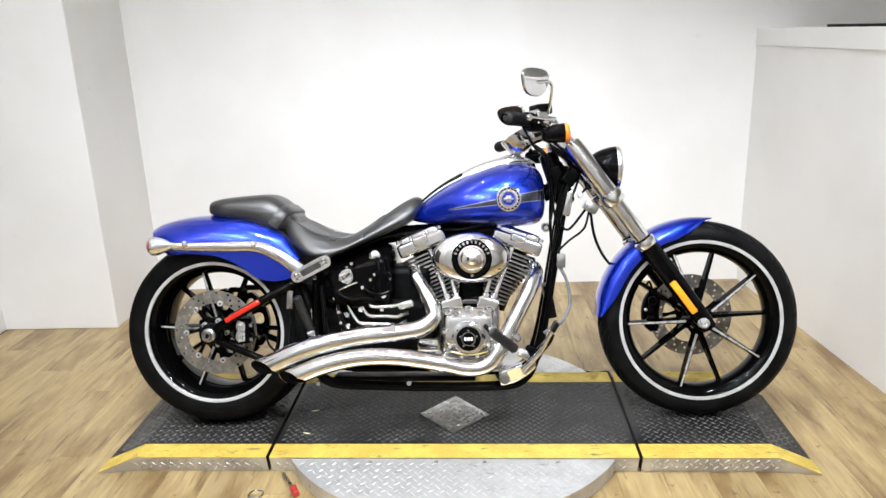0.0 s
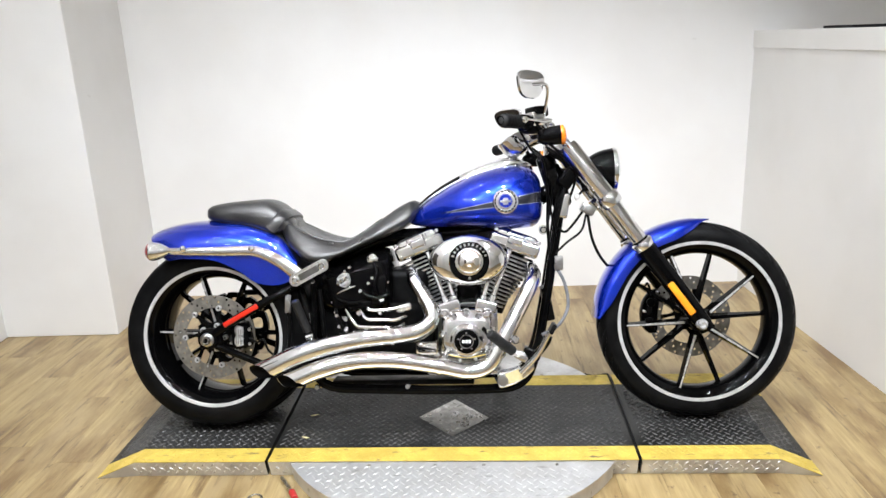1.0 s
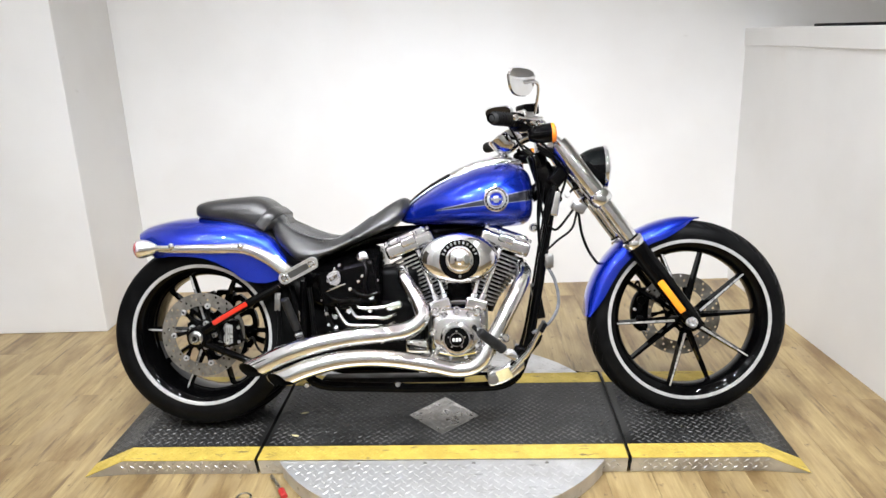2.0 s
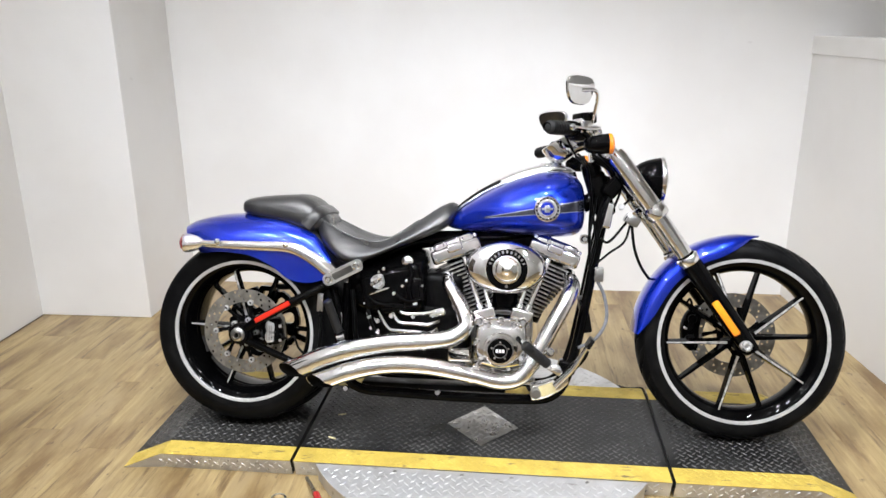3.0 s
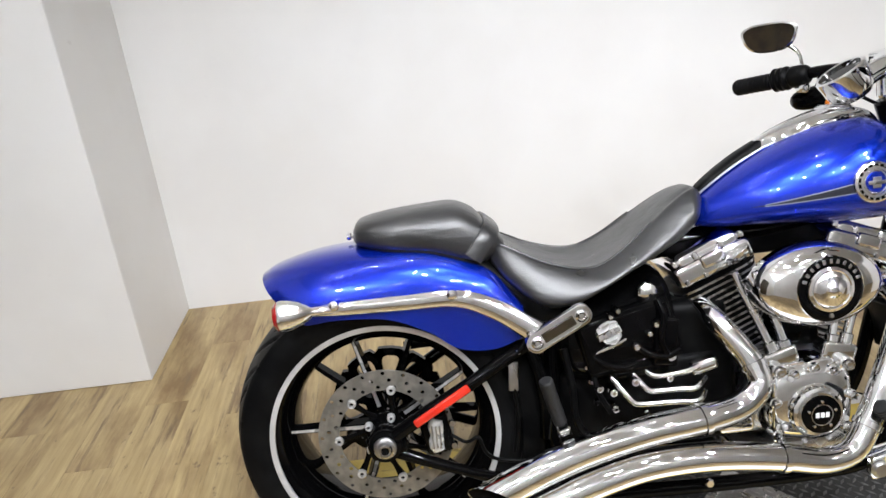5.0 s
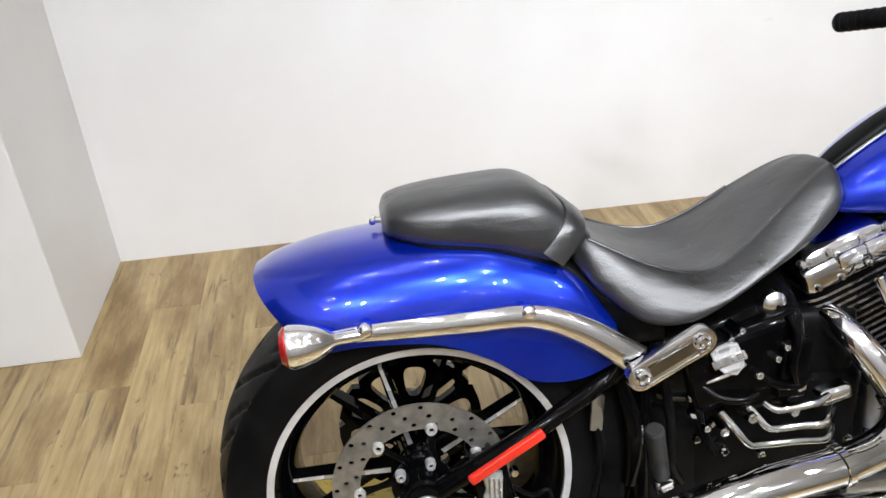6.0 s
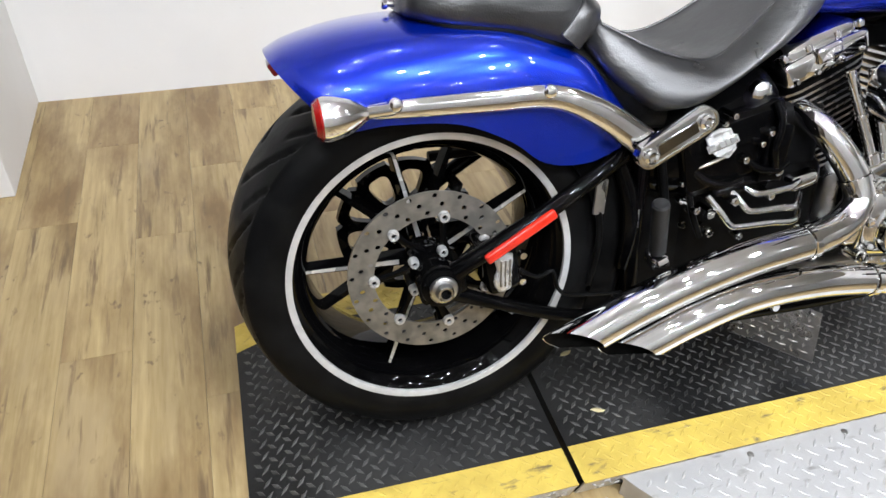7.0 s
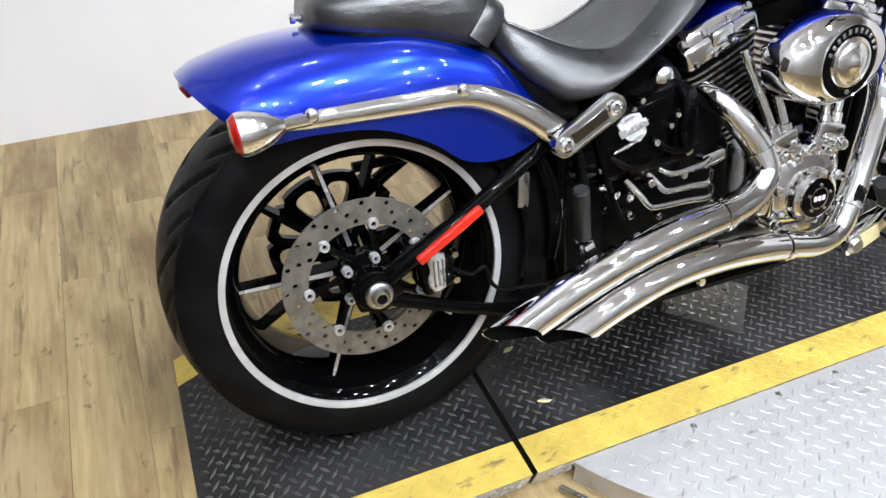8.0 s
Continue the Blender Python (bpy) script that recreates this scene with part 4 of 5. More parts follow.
def cylinder(base, top, tilt):
    base, top = Vector(base), Vector(top)
    up = (top - base).normalized()
    m = Matrix.Translation(base) @ pose(0, 0, 0, 0, tilt, 0)
    barrel = part("cylinder", lathe([(0.0, 0.0), (0.056, 0.0), (0.056, 0.235), (0, 0.235)], 32, m @ pose(0, 0, 0, 90, 0, 0)), BLACK_SATIN, bike, "black finned engine cylinder")
    for i in range(14):
        d = 0.028 + i * 0.0142
        grow = i / 13
        bm = bmesh.new()
        sx, sy = 0.047 + 0.052 * grow, 0.08 + 0.014 * grow
        loops = [[(x * sx * e, y * sy * e, d + z) for x, y in oval(1, 1, 5.0, 28)] for z, e in ((-0.0031, 0.985), (-0.0026, 1.0), (0.0026, 1.0), (0.0031, 0.985))]
        rings(bm, loops)
        for f in bm.faces:
            f.material_index = 1 if len(f.verts) == 4 and max(v.co.z for v in f.verts) - d < 0.0028 and min(v.co.z for v in f.verts) - d > -0.0028 else 0
        bmesh.ops.transform(bm, matrix=m, verts=bm.verts)
        part("fin", bm, (BLACK_SATIN, SATIN), barrel)
    lean = m @ at(0, 0, 0.247, 0, -tilt * 0.1, 0)
    head = part("rocker_cover", rbox((0.180, 0.205, 0.05), 0.016, lean @ at(0, 0, 0.004), 5), CHROME, bike, "chrome rocker cover")
    part("rocker_top", rbox((0.150, 0.185, 0.05), 0.02, lean @ at(0, 0, 0.026), 5), CHROME, head)
    part("rocker_rib", rbox((0.055, 0.03, 0.03), 0.008, lean @ at(0, -0.095, 0.018), 3), CHROME, head)
    for x in (-0.078, -0.03, 0.03, 0.078):
        for y in (-0.088, 0.088):
            part("bolt", lathe([(0, 0.012), (0.0035, 0.012), (0.0045, 0.009), (0.0075, 0.0105), (0.0085, 0.008), (0.0085, 0)], 12, lean @ at(x, y, 0.032, 90, 0, 0)), CHROME, head)
        part("side_bolt", lathe([(0, 0.007), (0.004, 0.007), (0.006, 0.003), (0.006, 0)], 12, lean @ at(x * 0.9, -0.102, -0.008, 0, 0, 180)), CHROME, head)


cylinder((0.046, 0, 0.405), (-0.055, 0, 0.645), -22.5)
cylinder((0.187, 0, 0.405), (0.288, 0, 0.645), 22.5)
for a, b in (((0.045, -0.165, 0.44), (-0.02, -0.125, 0.62)), ((0.075, -0.165, 0.44), (0.03, -0.125, 0.62)), ((0.165, -0.165, 0.44), (0.215, -0.125, 0.62)), ((0.195, -0.165, 0.44), (0.265, -0.125, 0.62))):
    rodp = part("pushrod_tube", rod(a, b, 0.0095), CHROME, bike, "chrome pushrod tube")
    v = (Vector(b) - Vector(a)).normalized()
    part("collar", rod(Vector(a) + v * 0.008, Vector(a) + v * 0.032, 0.0135), CHROME, rodp)
    part("collar", rod(Vector(a) + v * 0.1, Vector(a) + v * 0.11, 0.0115), CHROME, rodp)
for x in (0.055, 0.18):
    part("tappet_block", rbox((0.075, 0.05, 0.04), 0.01, at(x, -0.155, 0.435, 0, (x - 0.12) * 260, 0), 3), CHROME, bike, "chrome tappet block")
for x, z, r in ((0.04, 0.415, 0.016), (0.184, 0.415, 0.016), (0.112, 0.418, 0.013), (0.036, 0.27, 0.014), (0.188, 0.27, 0.014), (0.03, 0.345, 0.012), (0.194, 0.345, 0.012), (0.07, 0.405, 0.012), (0.154, 0.405, 0.012)):
    part("case_boss", lathe([(0, 0.012), (r * 0.35, 0.0125), (r * 0.42, 0.008), (r * 0.62, 0.012), (r * 0.75, 0.009), (r * 0.8, 0.002), (r, 0.0), (r, -0.03), (0, -0.03)], 20, at(x, -0.196, z, 0, 0, 180)), CHROME, engine, "chrome screw boss")
part("starter_block", rbox((0.15, 0.2, 0.17), 0.03, at(-0.095, 0, 0.475), 3), BLACK_SATIN, bike, "black starter housing")
part("manifold_cover", rbox((0.085, 0.12, 0.07), 0.015, at(0.122, -0.07, 0.475), 3), BLACK, bike)

# air cleaner: oval chrome dome with a black ring
loops = []
for s, y in ((0.93, -0.15), (1.0, -0.16), (1.0, -0.185), (0.985, -0.2), (0.94, -0.213), (0.84, -0.224), (0.68, -0.232), (0.5, -0.235)):
    loops.append([(0.123 + x * s, y, 0.593 + z * s) for x, z in oval(0.133, 0.088, 1.92, 64)])
air = part("air_cleaner", rings(bmesh.new(), loops), CHROME, bike, "oval chrome air cleaner cover")
MA = at(0.128, -0.229, 0.592, 0, 0, 180)
part("vent_ring", lathe([(0.0485, 0.0), (0.0485, 0.006), (0.051, 0.0085), (0.061, 0.0095), (0.0655, 0.007), (0.0655, -0.004), (0.0485, -0.004)], 56, MA, None, True), BLACK, air, "black ring with lettering bars")
part("centre_cap", lathe([(0, 0.027), (0.006, 0.0265), (0.011, 0.0245), (0.015, 0.021), (0.018, 0.0195), (0.027, 0.0175), (0.035, 0.0145), (0.0375, 0.0122), (0.04, 0.0135), (0.046, 0.0115), (0.0495, 0.006), (0.0495, 0), (0, 0)], 48, MA), CHROME, air, "chrome centre cap")
for i in range(11):
    a = 20 + 14 * i
    bar = part("ring_bar", rbox((0.0065, 0.0016, 0.009), 0.0006, at(0.0575 * math.cos(radians(a)), 0.0096, 0.0575 * math.sin(radians(a)), 0, 90 - a, 0), 1), SATIN, air)
    bar.matrix_basis = MA
part("bezel", lathe([(0.0655, -0.004), (0.0655, 0.006), (0.067, 0.0075), (0.0685, 0.006), (0.0685, -0.004)], 64, MA, None, True), CHROME, air, "thin chrome bezel")
part("screw", lathe([(0, 0.003), (0.004, 0.003), (0.005, 0)], 12, at(0.128, -0.238, 0.5375, 0, 0, 180)), STEEL, air)

# exhaust: two swept chrome pipes with slash-cut ends
def exhaust(pts, short, low, shrink=0.0):
    """A swept pipe whose end is cut on a slant that opens outward and down."""
    a, b = Vector(pts[0][:3]), Vector(pts[1][:3])
    d = (a - b).normalized()
    run = [(*(a + d * 0.16), pts[0][3])] + list(pts)
    bm = tube([(x, y, z, w - shrink) for x, y, z, w in run], 0.03, 30, 8, False)
    cut = d + Vector((0, -1.1, 0)) + Vector((-d.z, 0, d.x)) * 0.45
    bmesh.ops.bisect_plane(bm, geom=bm.verts[:] + bm.edges[:] + bm.faces[:], plane_co=short, plane_no=cut, clear_outer=True)
    bmesh.ops.bisect_plane(bm, geom=bm.verts[:] + bm.edges[:] + bm.faces[:], plane_co=low, plane_no=(-0.12, -0.5, -0.84), clear_outer=True)
    return bm


P1 = [(-0.565, -0.246, 0.243, 0.034), (-0.46, -0.247, 0.288, 0.0345), (-0.36, -0.246, 0.318, 0.0335), (-0.254, -0.242, 0.337, 0.032), (-0.14, -0.233, 0.346, 0.031), (-0.055, -0.214, 0.356, 0.030), (-0.008, -0.2, 0.39, 0.028), (-0.012, -0.185, 0.432, 0.027), (-0.040, -0.165, 0.482, 0.026), (-0.068, -0.138, 0.522, 0.025), (-0.078, -0.085, 0.54, 0.025)]
P2 = [(-0.475, -0.258, 0.207, 0.032), (-0.38, -0.258, 0.243, 0.032), (-0.264, -0.254, 0.268, 0.031), (-0.13, -0.25, 0.269, 0.030), (0.021, -0.238, 0.244, 0.029), (0.11, -0.232, 0.224, 0.028), (0.175, -0.225, 0.235, 0.027), (0.215, -0.215, 0.285, 0.027), (0.262, -0.195, 0.37, 0.027), (0.325, -0.16, 0.487, 0.027), (0.345, -0.115, 0.53, 0.027), (0.33, -0.06, 0.56, 0.027)]
for pts, tip, low in ((P1, (-0.557, -0.279, 0.244), (-0.551, -0.27, 0.229)), (P2, (-0.465, -0.289, 0.214), (-0.452, -0.28, 0.2))):
    pipe = part("exhaust_pipe", exhaust(pts, tip, low), CHROME, bike, "polished chrome swept-back exhaust pipe")
    bore = exhaust(pts[:4], tip, low, 0.0012)
    part("pipe_bore", bore, SOOT_AND_HOLLOW, pipe, "sooty black inside of the pipe")
    for i in (4, 7):
        c, d = Vector(pts[i][:3]), Vector(pts[i + 1][:3]) - Vector(pts[i - 1][:3])
        part("clamp", lathe([(pts[i][3] + 0.001, -0.007), (pts[i][3] + 0.0035, -0.006), (pts[i][3] + 0.0035, 0.006), (pts[i][3] + 0.001, 0.007)], 32, toward(c, c + d)), CHROME, pipe, "chrome pipe seam band")

# black middle: gearbox, oil tank, inner fender, frame
part("gearbox", rbox((0.33, 0.22, 0.22), 0.04, at(-0.17, 0, 0.34), 4), BLACK_SATIN, bike, "black gearbox case")
part("primary_cover", rbox((0.42, 0.1, 0.2), 0.06, at(-0.02, 0.15, 0.32), 4), CHROME, bike, "chrome primary cover")
part("oil_tank", body_loft([(-0.425, 0.44, 0.56, 0.11), (-0.40, 0.40, 0.598, 0.14), (-0.32, 0.385, 0.61, 0.156), (-0.22, 0.385, 0.632, 0.158), (-0.165, 0.39, 0.632, 0.15), (-0.148, 0.43, 0.6, 0.12)], 2.5, 40, 6), BLACK, bike, "gloss black horseshoe oil tank")
cover = part("side_cover", rbox((0.21, 0.06, 0.13), 0.02, at(-0.262, -0.136, 0.510, 0, -13, 0), 4), BLACK, bike, "gloss black rounded side cover")
part("cover_block", rbox((0.05, 0.03, 0.105), 0.007, at(-0.188, -0.162, 0.497, 0, 4, 0), 3), BLACK, cover, "gloss black block on the side cover")
part("starter_cover", lathe([(0, 0.0), (0.028, 0.001), (0.034, 0.008), (0.034, 0.11), (0.028, 0.118), (0, 0.12)], 32, toward((-0.30, -0.135, 0.445), (-0.17, -0.135, 0.45))), BLACK, bike, "gloss black starter cover")
for q in ((-0.355, 0.455), (-0.16, 0.52)):
    part("frame_bolt", lathe([(0, 0.007), (0.004, 0.007), (0.0065, 0.003), (0.007, 0)], 12, at(q[0], -0.15, q[1], 0, 0, 180)), CHROME, bike)
for pts in ([(-0.40, -0.15, 0.50, 0.008), (-0.39, -0.16, 0.42, 0.008), (-0.385, -0.155, 0.34, 0.008), (-0.36, -0.14, 0.29, 0.008)], [(-0.345, -0.15, 0.46, 0.006), (-0.335, -0.165, 0.40, 0.006), (-0.31, -0.16, 0.35, 0.006)]):
    part("hose", tube(pts, 0.008, 10, 5), BLACK_SATIN, bike, "black rubber hose")
# Three gloss tubes, put here for the curved highlights they catch.
for pts in ([(-0.20, -0.165, 0.59), (-0.192, -0.178, 0.555), (-0.200, -0.182, 0.51), (-0.188, -0.178, 0.468)],
            [(-0.255, -0.165, 0.50), (-0.225, -0.178, 0.478), (-0.190, -0.18, 0.470), (-0.160, -0.17, 0.478)],
            [(-0.34, -0.160, 0.478), (-0.315, -0.172, 0.461), (-0.280, -0.176, 0.454), (-0.250, -0.170, 0.458)]):
    part("glint_hose", tube(pts, 0.0075, 12, 6), BLACK, bike, "gloss black hose placed to catch curved highlights")
part("belt_guard", tube([(-0.47, -0.13, 0.50, 0.014), (-0.452, -0.142, 0.44, 0.016), (-0.445, -0.142, 0.37, 0.016), (-0.45, -0.135, 0.30, 0.013)], 0.015, 14, 5), BLACK, bike, "gloss black frame upright")
for a in range(9):
    t = radians(40 * a + 12)
    part("cover_screw", lathe([(0, 0.006), (0.004, 0.006), (0.006, 0.002), (0.006, 0)], 10, at(0.112 + 0.076 * math.cos(t), -0.199, 0.335 + 0.083 * math.sin(t), 0, 0, 180)), WHITE_METAL, bike)
part("oil_pump", rbox((0.08, 0.05, 0.05), 0.012, at(-0.03, -0.12, 0.285), 3), CHROME, bike, "chrome oil pump housing")
part("sump_fin", rbox((0.26, 0.2, 0.03), 0.008, at(0.1, -0.02, 0.2), 2), SATIN, bike, "ribbed engine sump")
EM = at(-0.307, -0.182, 0.532, -14, -27, -20)
shield = [(-0.022, 0.02), (-0.008, 0.026), (0.008, 0.026), (0.022, 0.02), (0.023, 0.0), (0.017, -0.016), (0.0, -0.026), (-0.017, -0.016), (-0.023, 0.0)]
emb = part("side_emblem", rings(bmesh.new(), [[EM @ Vector((u * k, y, v * k)) for u, v in shield] for k, y in ((0.96, 0.012), (1.0, 0.0), (0.95, -0.003), (0.82, -0.003), (0.78, -0.0015))]), WHITE_METAL, bike, "small chrome shield-shaped emblem", 25)
part("emblem_bar", rbox((0.054, 0.005, 0.015), 0.0018, EM @ at(0, -0.003, 0.001), 2), CHROME, emb)
for u in (-0.018, 0.0, 0.018):
    part("emblem_mark", rbox((0.011, 0.002, 0.009), 0.0007, EM @ at(u, -0.006, 0.001), 1), SATIN, emb)
for v in (-0.017, 0.018):
    part("emblem_mark", rbox((0.018, 0.002, 0.004), 0.0007, EM @ at(0, -0.0045, v), 1), SATIN, emb)

part("oil_cap", lathe([(0, 0.022), (0.012, 0.021), (0.020, 0.014), (0.0215, 0.0), (0.014, -0.01), (0.012, -0.03), (0, -0.03)], 32, at(-0.212, -0.128, 0.600, 0, 0, 180)), CHROME, bike, "round chrome oil filler cap")
part("inner_fender", mudguard([(REAR[0] + 0.372 * math.cos(radians(a)), REAR[2] + 0.372 * math.sin(radians(a)), REAR[0] + 0.30 * math.cos(radians(a)), REAR[2] + 0.30 * math.sin(radians(a)), 0.135, 5.0) for a in (40, 25, 10, -8, -22)], 20, 4), BLACK_SATIN, bike, "black plastic inner fender")
for s in (-1, 1):
    part("frame_rail", tube([(-0.42, s * 0.12, 0.52, 0.017), (-0.43, s * 0.13, 0.30, 0.017), (-0.40, s * 0.13, 0.165, 0.017), (-0.2, s * 0.125, 0.14, 0.017), (0.17, s * 0.12, 0.135, 0.017), (0.30, s * 0.1, 0.155, 0.017), (0.355, s * 0.07, 0.26, 0.017), (0.39, s * 0.055, 0.42, 0.017), (0.43, s * 0.045, 0.65, 0.017), (0.462, s * 0.03, 0.82, 0.017)], 0.017, 14, 5), BLACK, bike, "gloss black tubular frame rail")
    arm = part("swingarm_tube", tube([(-0.80, s * 0.152, 0.336, 0.017), (-0.72, s * 0.164, 0.388, 0.016), (-0.60, s * 0.168, 0.456, 0.015), (-0.47, s * 0.145, 0.522, 0.015)], 0.016, 14, 4), BLACK, bike, "black swingarm tube")
    part("swingarm_lower", tube([(-0.80, s * 0.146, 0.32, 0.015), (-0.70, s * 0.148, 0.276, 0.0125), (-0.55, s * 0.145, 0.218, 0.013), (-0.42, s * 0.138, 0.195, 0.016)], 0.018, 14, 4), BLACK, arm)
    part("axle_plate", rbox((0.085, 0.026, 0.056), 0.012, at(-0.795, s * 0.15, 0.332, 0, -12, 0), 3), BLACK, arm, "black axle adjuster plate")
    part("axle_boss", lathe([(0, 0.012), (0.024, 0.012), (0.034, 0.008), (0.038, 0.0), (0.038, -0.05), (0, -0.05)], 36, at(-0.799, s * 0.162, 0.333, 0, 0, 180 if s < 0 else 0)), BLACK, arm, "black axle boss")
    nut = part("axle_nut", lathe([(0.0085, 0.004), (0.009, 0.0165), (0.0125, 0.017), (0.015, 0.013), (0.016, 0.0075), (0.0215, 0.0065), (0.0245, 0.0035), (0.025, 0.0), (0.0085, 0.0)], 36, at(-0.799, s * 0.1735, 0.333, 0, 0, 180 if s < 0 else 0), None, True), SATIN, arm, "steel axle nut on a broad washer")
    part("axle_socket", lathe([(0, 0.007), (0.0088, 0.007), (0.0088, 0.0)], 6, at(-0.799, s * 0.1735, 0.333, 0, 0, 180 if s < 0 else 0)), SOOT_AND_HOLLOW, nut, "dark hollow axle end")
    if s < 0:
        part("reflector", rbox((0.138, 0.012, 0.0175), 0.0055, at(-0.670, -0.190, 0.419, 0, -29, 2), 4), RED, arm, "long red side reflector")
part("top_mount", rbox((0.26, 0.05, 0.07), 0.015, at(0.14, 0, 0.665), 3), BLACK_SATIN, bike, "black top engine mount and coil")
part("battery_box", rbox((0.16, 0.21, 0.3), 0.03, at(-0.35, 0, 0.35), 3), BLACK_SATIN, bike, "black battery box")
part("frame_backbone", tube([(-0.42, 0, 0.52), (-0.2, 0, 0.66), (0.2, 0, 0.70), (0.47, 0, 0.86)], 0.028, 14, 4), BLACK, bike)
part("lower_tray", rbox((0.52, 0.08, 0.02), 0.006, at(-0.13, 0, 0.142)), BLACK_SATIN, bike, "black lower frame plate")
part("steering_head", rod((0.448, 0, 0.80), (0.40, 0, 0.95), 0.034), BLACK, bike, "black steering head")

# rear caliper and its line
bm = tube([(-0.686, -0.16, 0.308, 0.013), (-0.690, -0.16, 0.325, 0.0165), (-0.687, -0.16, 0.345, 0.014), (-0.688, -0.16, 0.365, 0.0165), (-0.684, -0.16, 0.378, 0.012)], 0.015, 18, 5)
bmesh.ops.scale(bm, vec=(1, 0.55, 1), space=Matrix.Translation((0, 0.16, 0)), verts=bm.verts)
cal = part("rear_caliper", rbox((0.062, 0.095, 0.09), 0.015, at(-0.688, -0.112, 0.342, 0, -10, 0), 3), BLACK, bike, "black rear brake caliper")
part("caliper_face", bm, WHITE_METAL, cal, "ribbed silver caliper badge")
for x in (-0.696, -0.688, -0.680):
    part("rib", rod((x, -0.1695, 0.318), (x, -0.1695, 0.368), 0.0018, 8), STEEL, cal)
for z in (0.315, 0.365):
    part("bolt", lathe([(0, 0.012), (0.006, 0.012), (0.008, 0)], 12, at(-0.652, -0.148, z, 0, 0, 180)), CHROME, cal)
part("brake_line", tube([(-0.655, -0.15, 0.335), (-0.625, -0.16, 0.32), (-0.60, -0.165, 0.33), (-0.585, -0.16, 0.29), (-0.55, -0.15, 0.265), (-0.45, -0.145, 0.25)], 0.004, 8, 5), BLACK_SATIN, cal)
sens = part("sensor_bracket", rbox((0.021, 0.007, 0.064), 0.003, at(-0.512, -0.152, 0.452, 0, 4, 0), 2), SATIN, bike, "bare metal bracket hanging from the frame")
part("sensor_lead", tube([(-0.512, -0.15, 0.425), (-0.508, -0.152, 0.38), (-0.512, -0.15, 0.33), (-0.52, -0.146, 0.28)], 0.006, 10, 5), BLACK_SATIN, sens, "black lead")
for x, z in ((-0.545, 0.492), (-0.527, 0.500), (-0.500, 0.508), (-0.56, 0.470)):
    part("bolt", lathe([(0, 0.008), (0.005, 0.008), (0.007, 0.004), (0.0075, 0)], 14, at(x, -0.158, z, 0, 0, 180)), CHROME, sens)
part("bracket_arm", tube([(-0.575, -0.158, 0.462, 0.006), (-0.535, -0.162, 0.485, 0.008), (-0.495, -0.16, 0.512, 0.007), (-0.475, -0.155, 0.54, 0.006)], 0.007, 10, 5), BLACK, sens)
part("hose_clip", rbox((0.022, 0.012, 0.04), 0.004, at(-0.445, -0.15, 0.40), 2), SATIN, bike)

# oil lines and small hardware by the gearbox
for pts in ([(-0.305, -0.16, 0.439), (-0.285, -0.178, 0.410), (-0.267, -0.182, 0.387), (-0.249, -0.182, 0.381), (-0.177, -0.182, 0.378), (-0.13, -0.182, 0.375), (-0.105, -0.16, 0.385)],
            [(-0.259, -0.16, 0.444), (-0.246, -0.176, 0.425), (-0.234, -0.18, 0.411), (-0.217, -0.18, 0.406), (-0.167, -0.18, 0.405), (-0.133, -0.18, 0.403), (-0.1, -0.15, 0.412)],
            [(-0.235, -0.158, 0.45), (-0.223, -0.174, 0.441), (-0.204, -0.176, 0.437), (-0.157, -0.175, 0.439), (-0.138, -0.172, 0.441), (-0.09, -0.15, 0.45)]):
    part("oil_line", tube([(x, y, z - 0.010) for x, y, z in pts], 0.0066, 12, 6), CHROME, bike, "bent chrome oil line")
part("rail_strip", tube([(-0.335, -0.163, 0.486, 0.003), (-0.31, -0.169, 0.497, 0.0045), (-0.285, -0.170, 0.507, 0.004), (-0.27, -0.166, 0.512, 0.0025)], 0.004, 10, 4), CHROME, bike, "slim chrome trim clip")
part("oil_line_cover", rbox((0.06, 0.034, 0.028), 0.012, at(-0.105, -0.152, 0.432, 0, -14, 0), 4), CHROME, bike, "chrome cover")
for x, z in ((-0.345, 0.418), (-0.325, 0.398), (-0.335, 0.368), (-0.27, 0.46), (-0.235, 0.475), (-0.19, 0.462), (-0.05, 0.30), (-0.02, 0.30), (-0.055, 0.325)):
    part("case_bolt", lathe([(0, 0.01), (0.006, 0.01), (0.009, 0.004), (0.009, 0)], 14, at(x, -0.135, z, 0, 0, 180)), CHROME, bike)
for x in (-0.42, -0.1):
    part("rail_bolt", lathe([(0, 0.006), (0.008, 0.006), (0.011, 0)], 14, at(x, -0.15, 0.155, 0, 0, 180)), CHROME, bike)

for x, z, r in ((-0.258, 0.419, 0.011), (-0.306, 0.400, 0.01), (-0.336, 0.411, 0.007), (-0.304, 0.364, 0.01), (-0.251, 0.495, 0.007), (-0.179, 0.467, 0.012), (-0.185, 0.419, 0.009), (-0.238, 0.347, 0.008), (-0.303, 0.565, 0.005), (-0.286, 0.577, 0.006), (-0.222, 0.521, 0.006), (-0.208, 0.539, 0.006)):
    part("hose_fitting", lathe([(0, 0.014), (r * 0.45, 0.014), (r * 0.55, 0.010), (r * 0.85, 0.011), (r, 0.007), (r, -0.03), (0, -0.03)], 6 if r > 0.0085 else 14, at(x, -0.168, z, 0, 20, 180)), CHROME, bike, "small chrome hose fitting", 25)

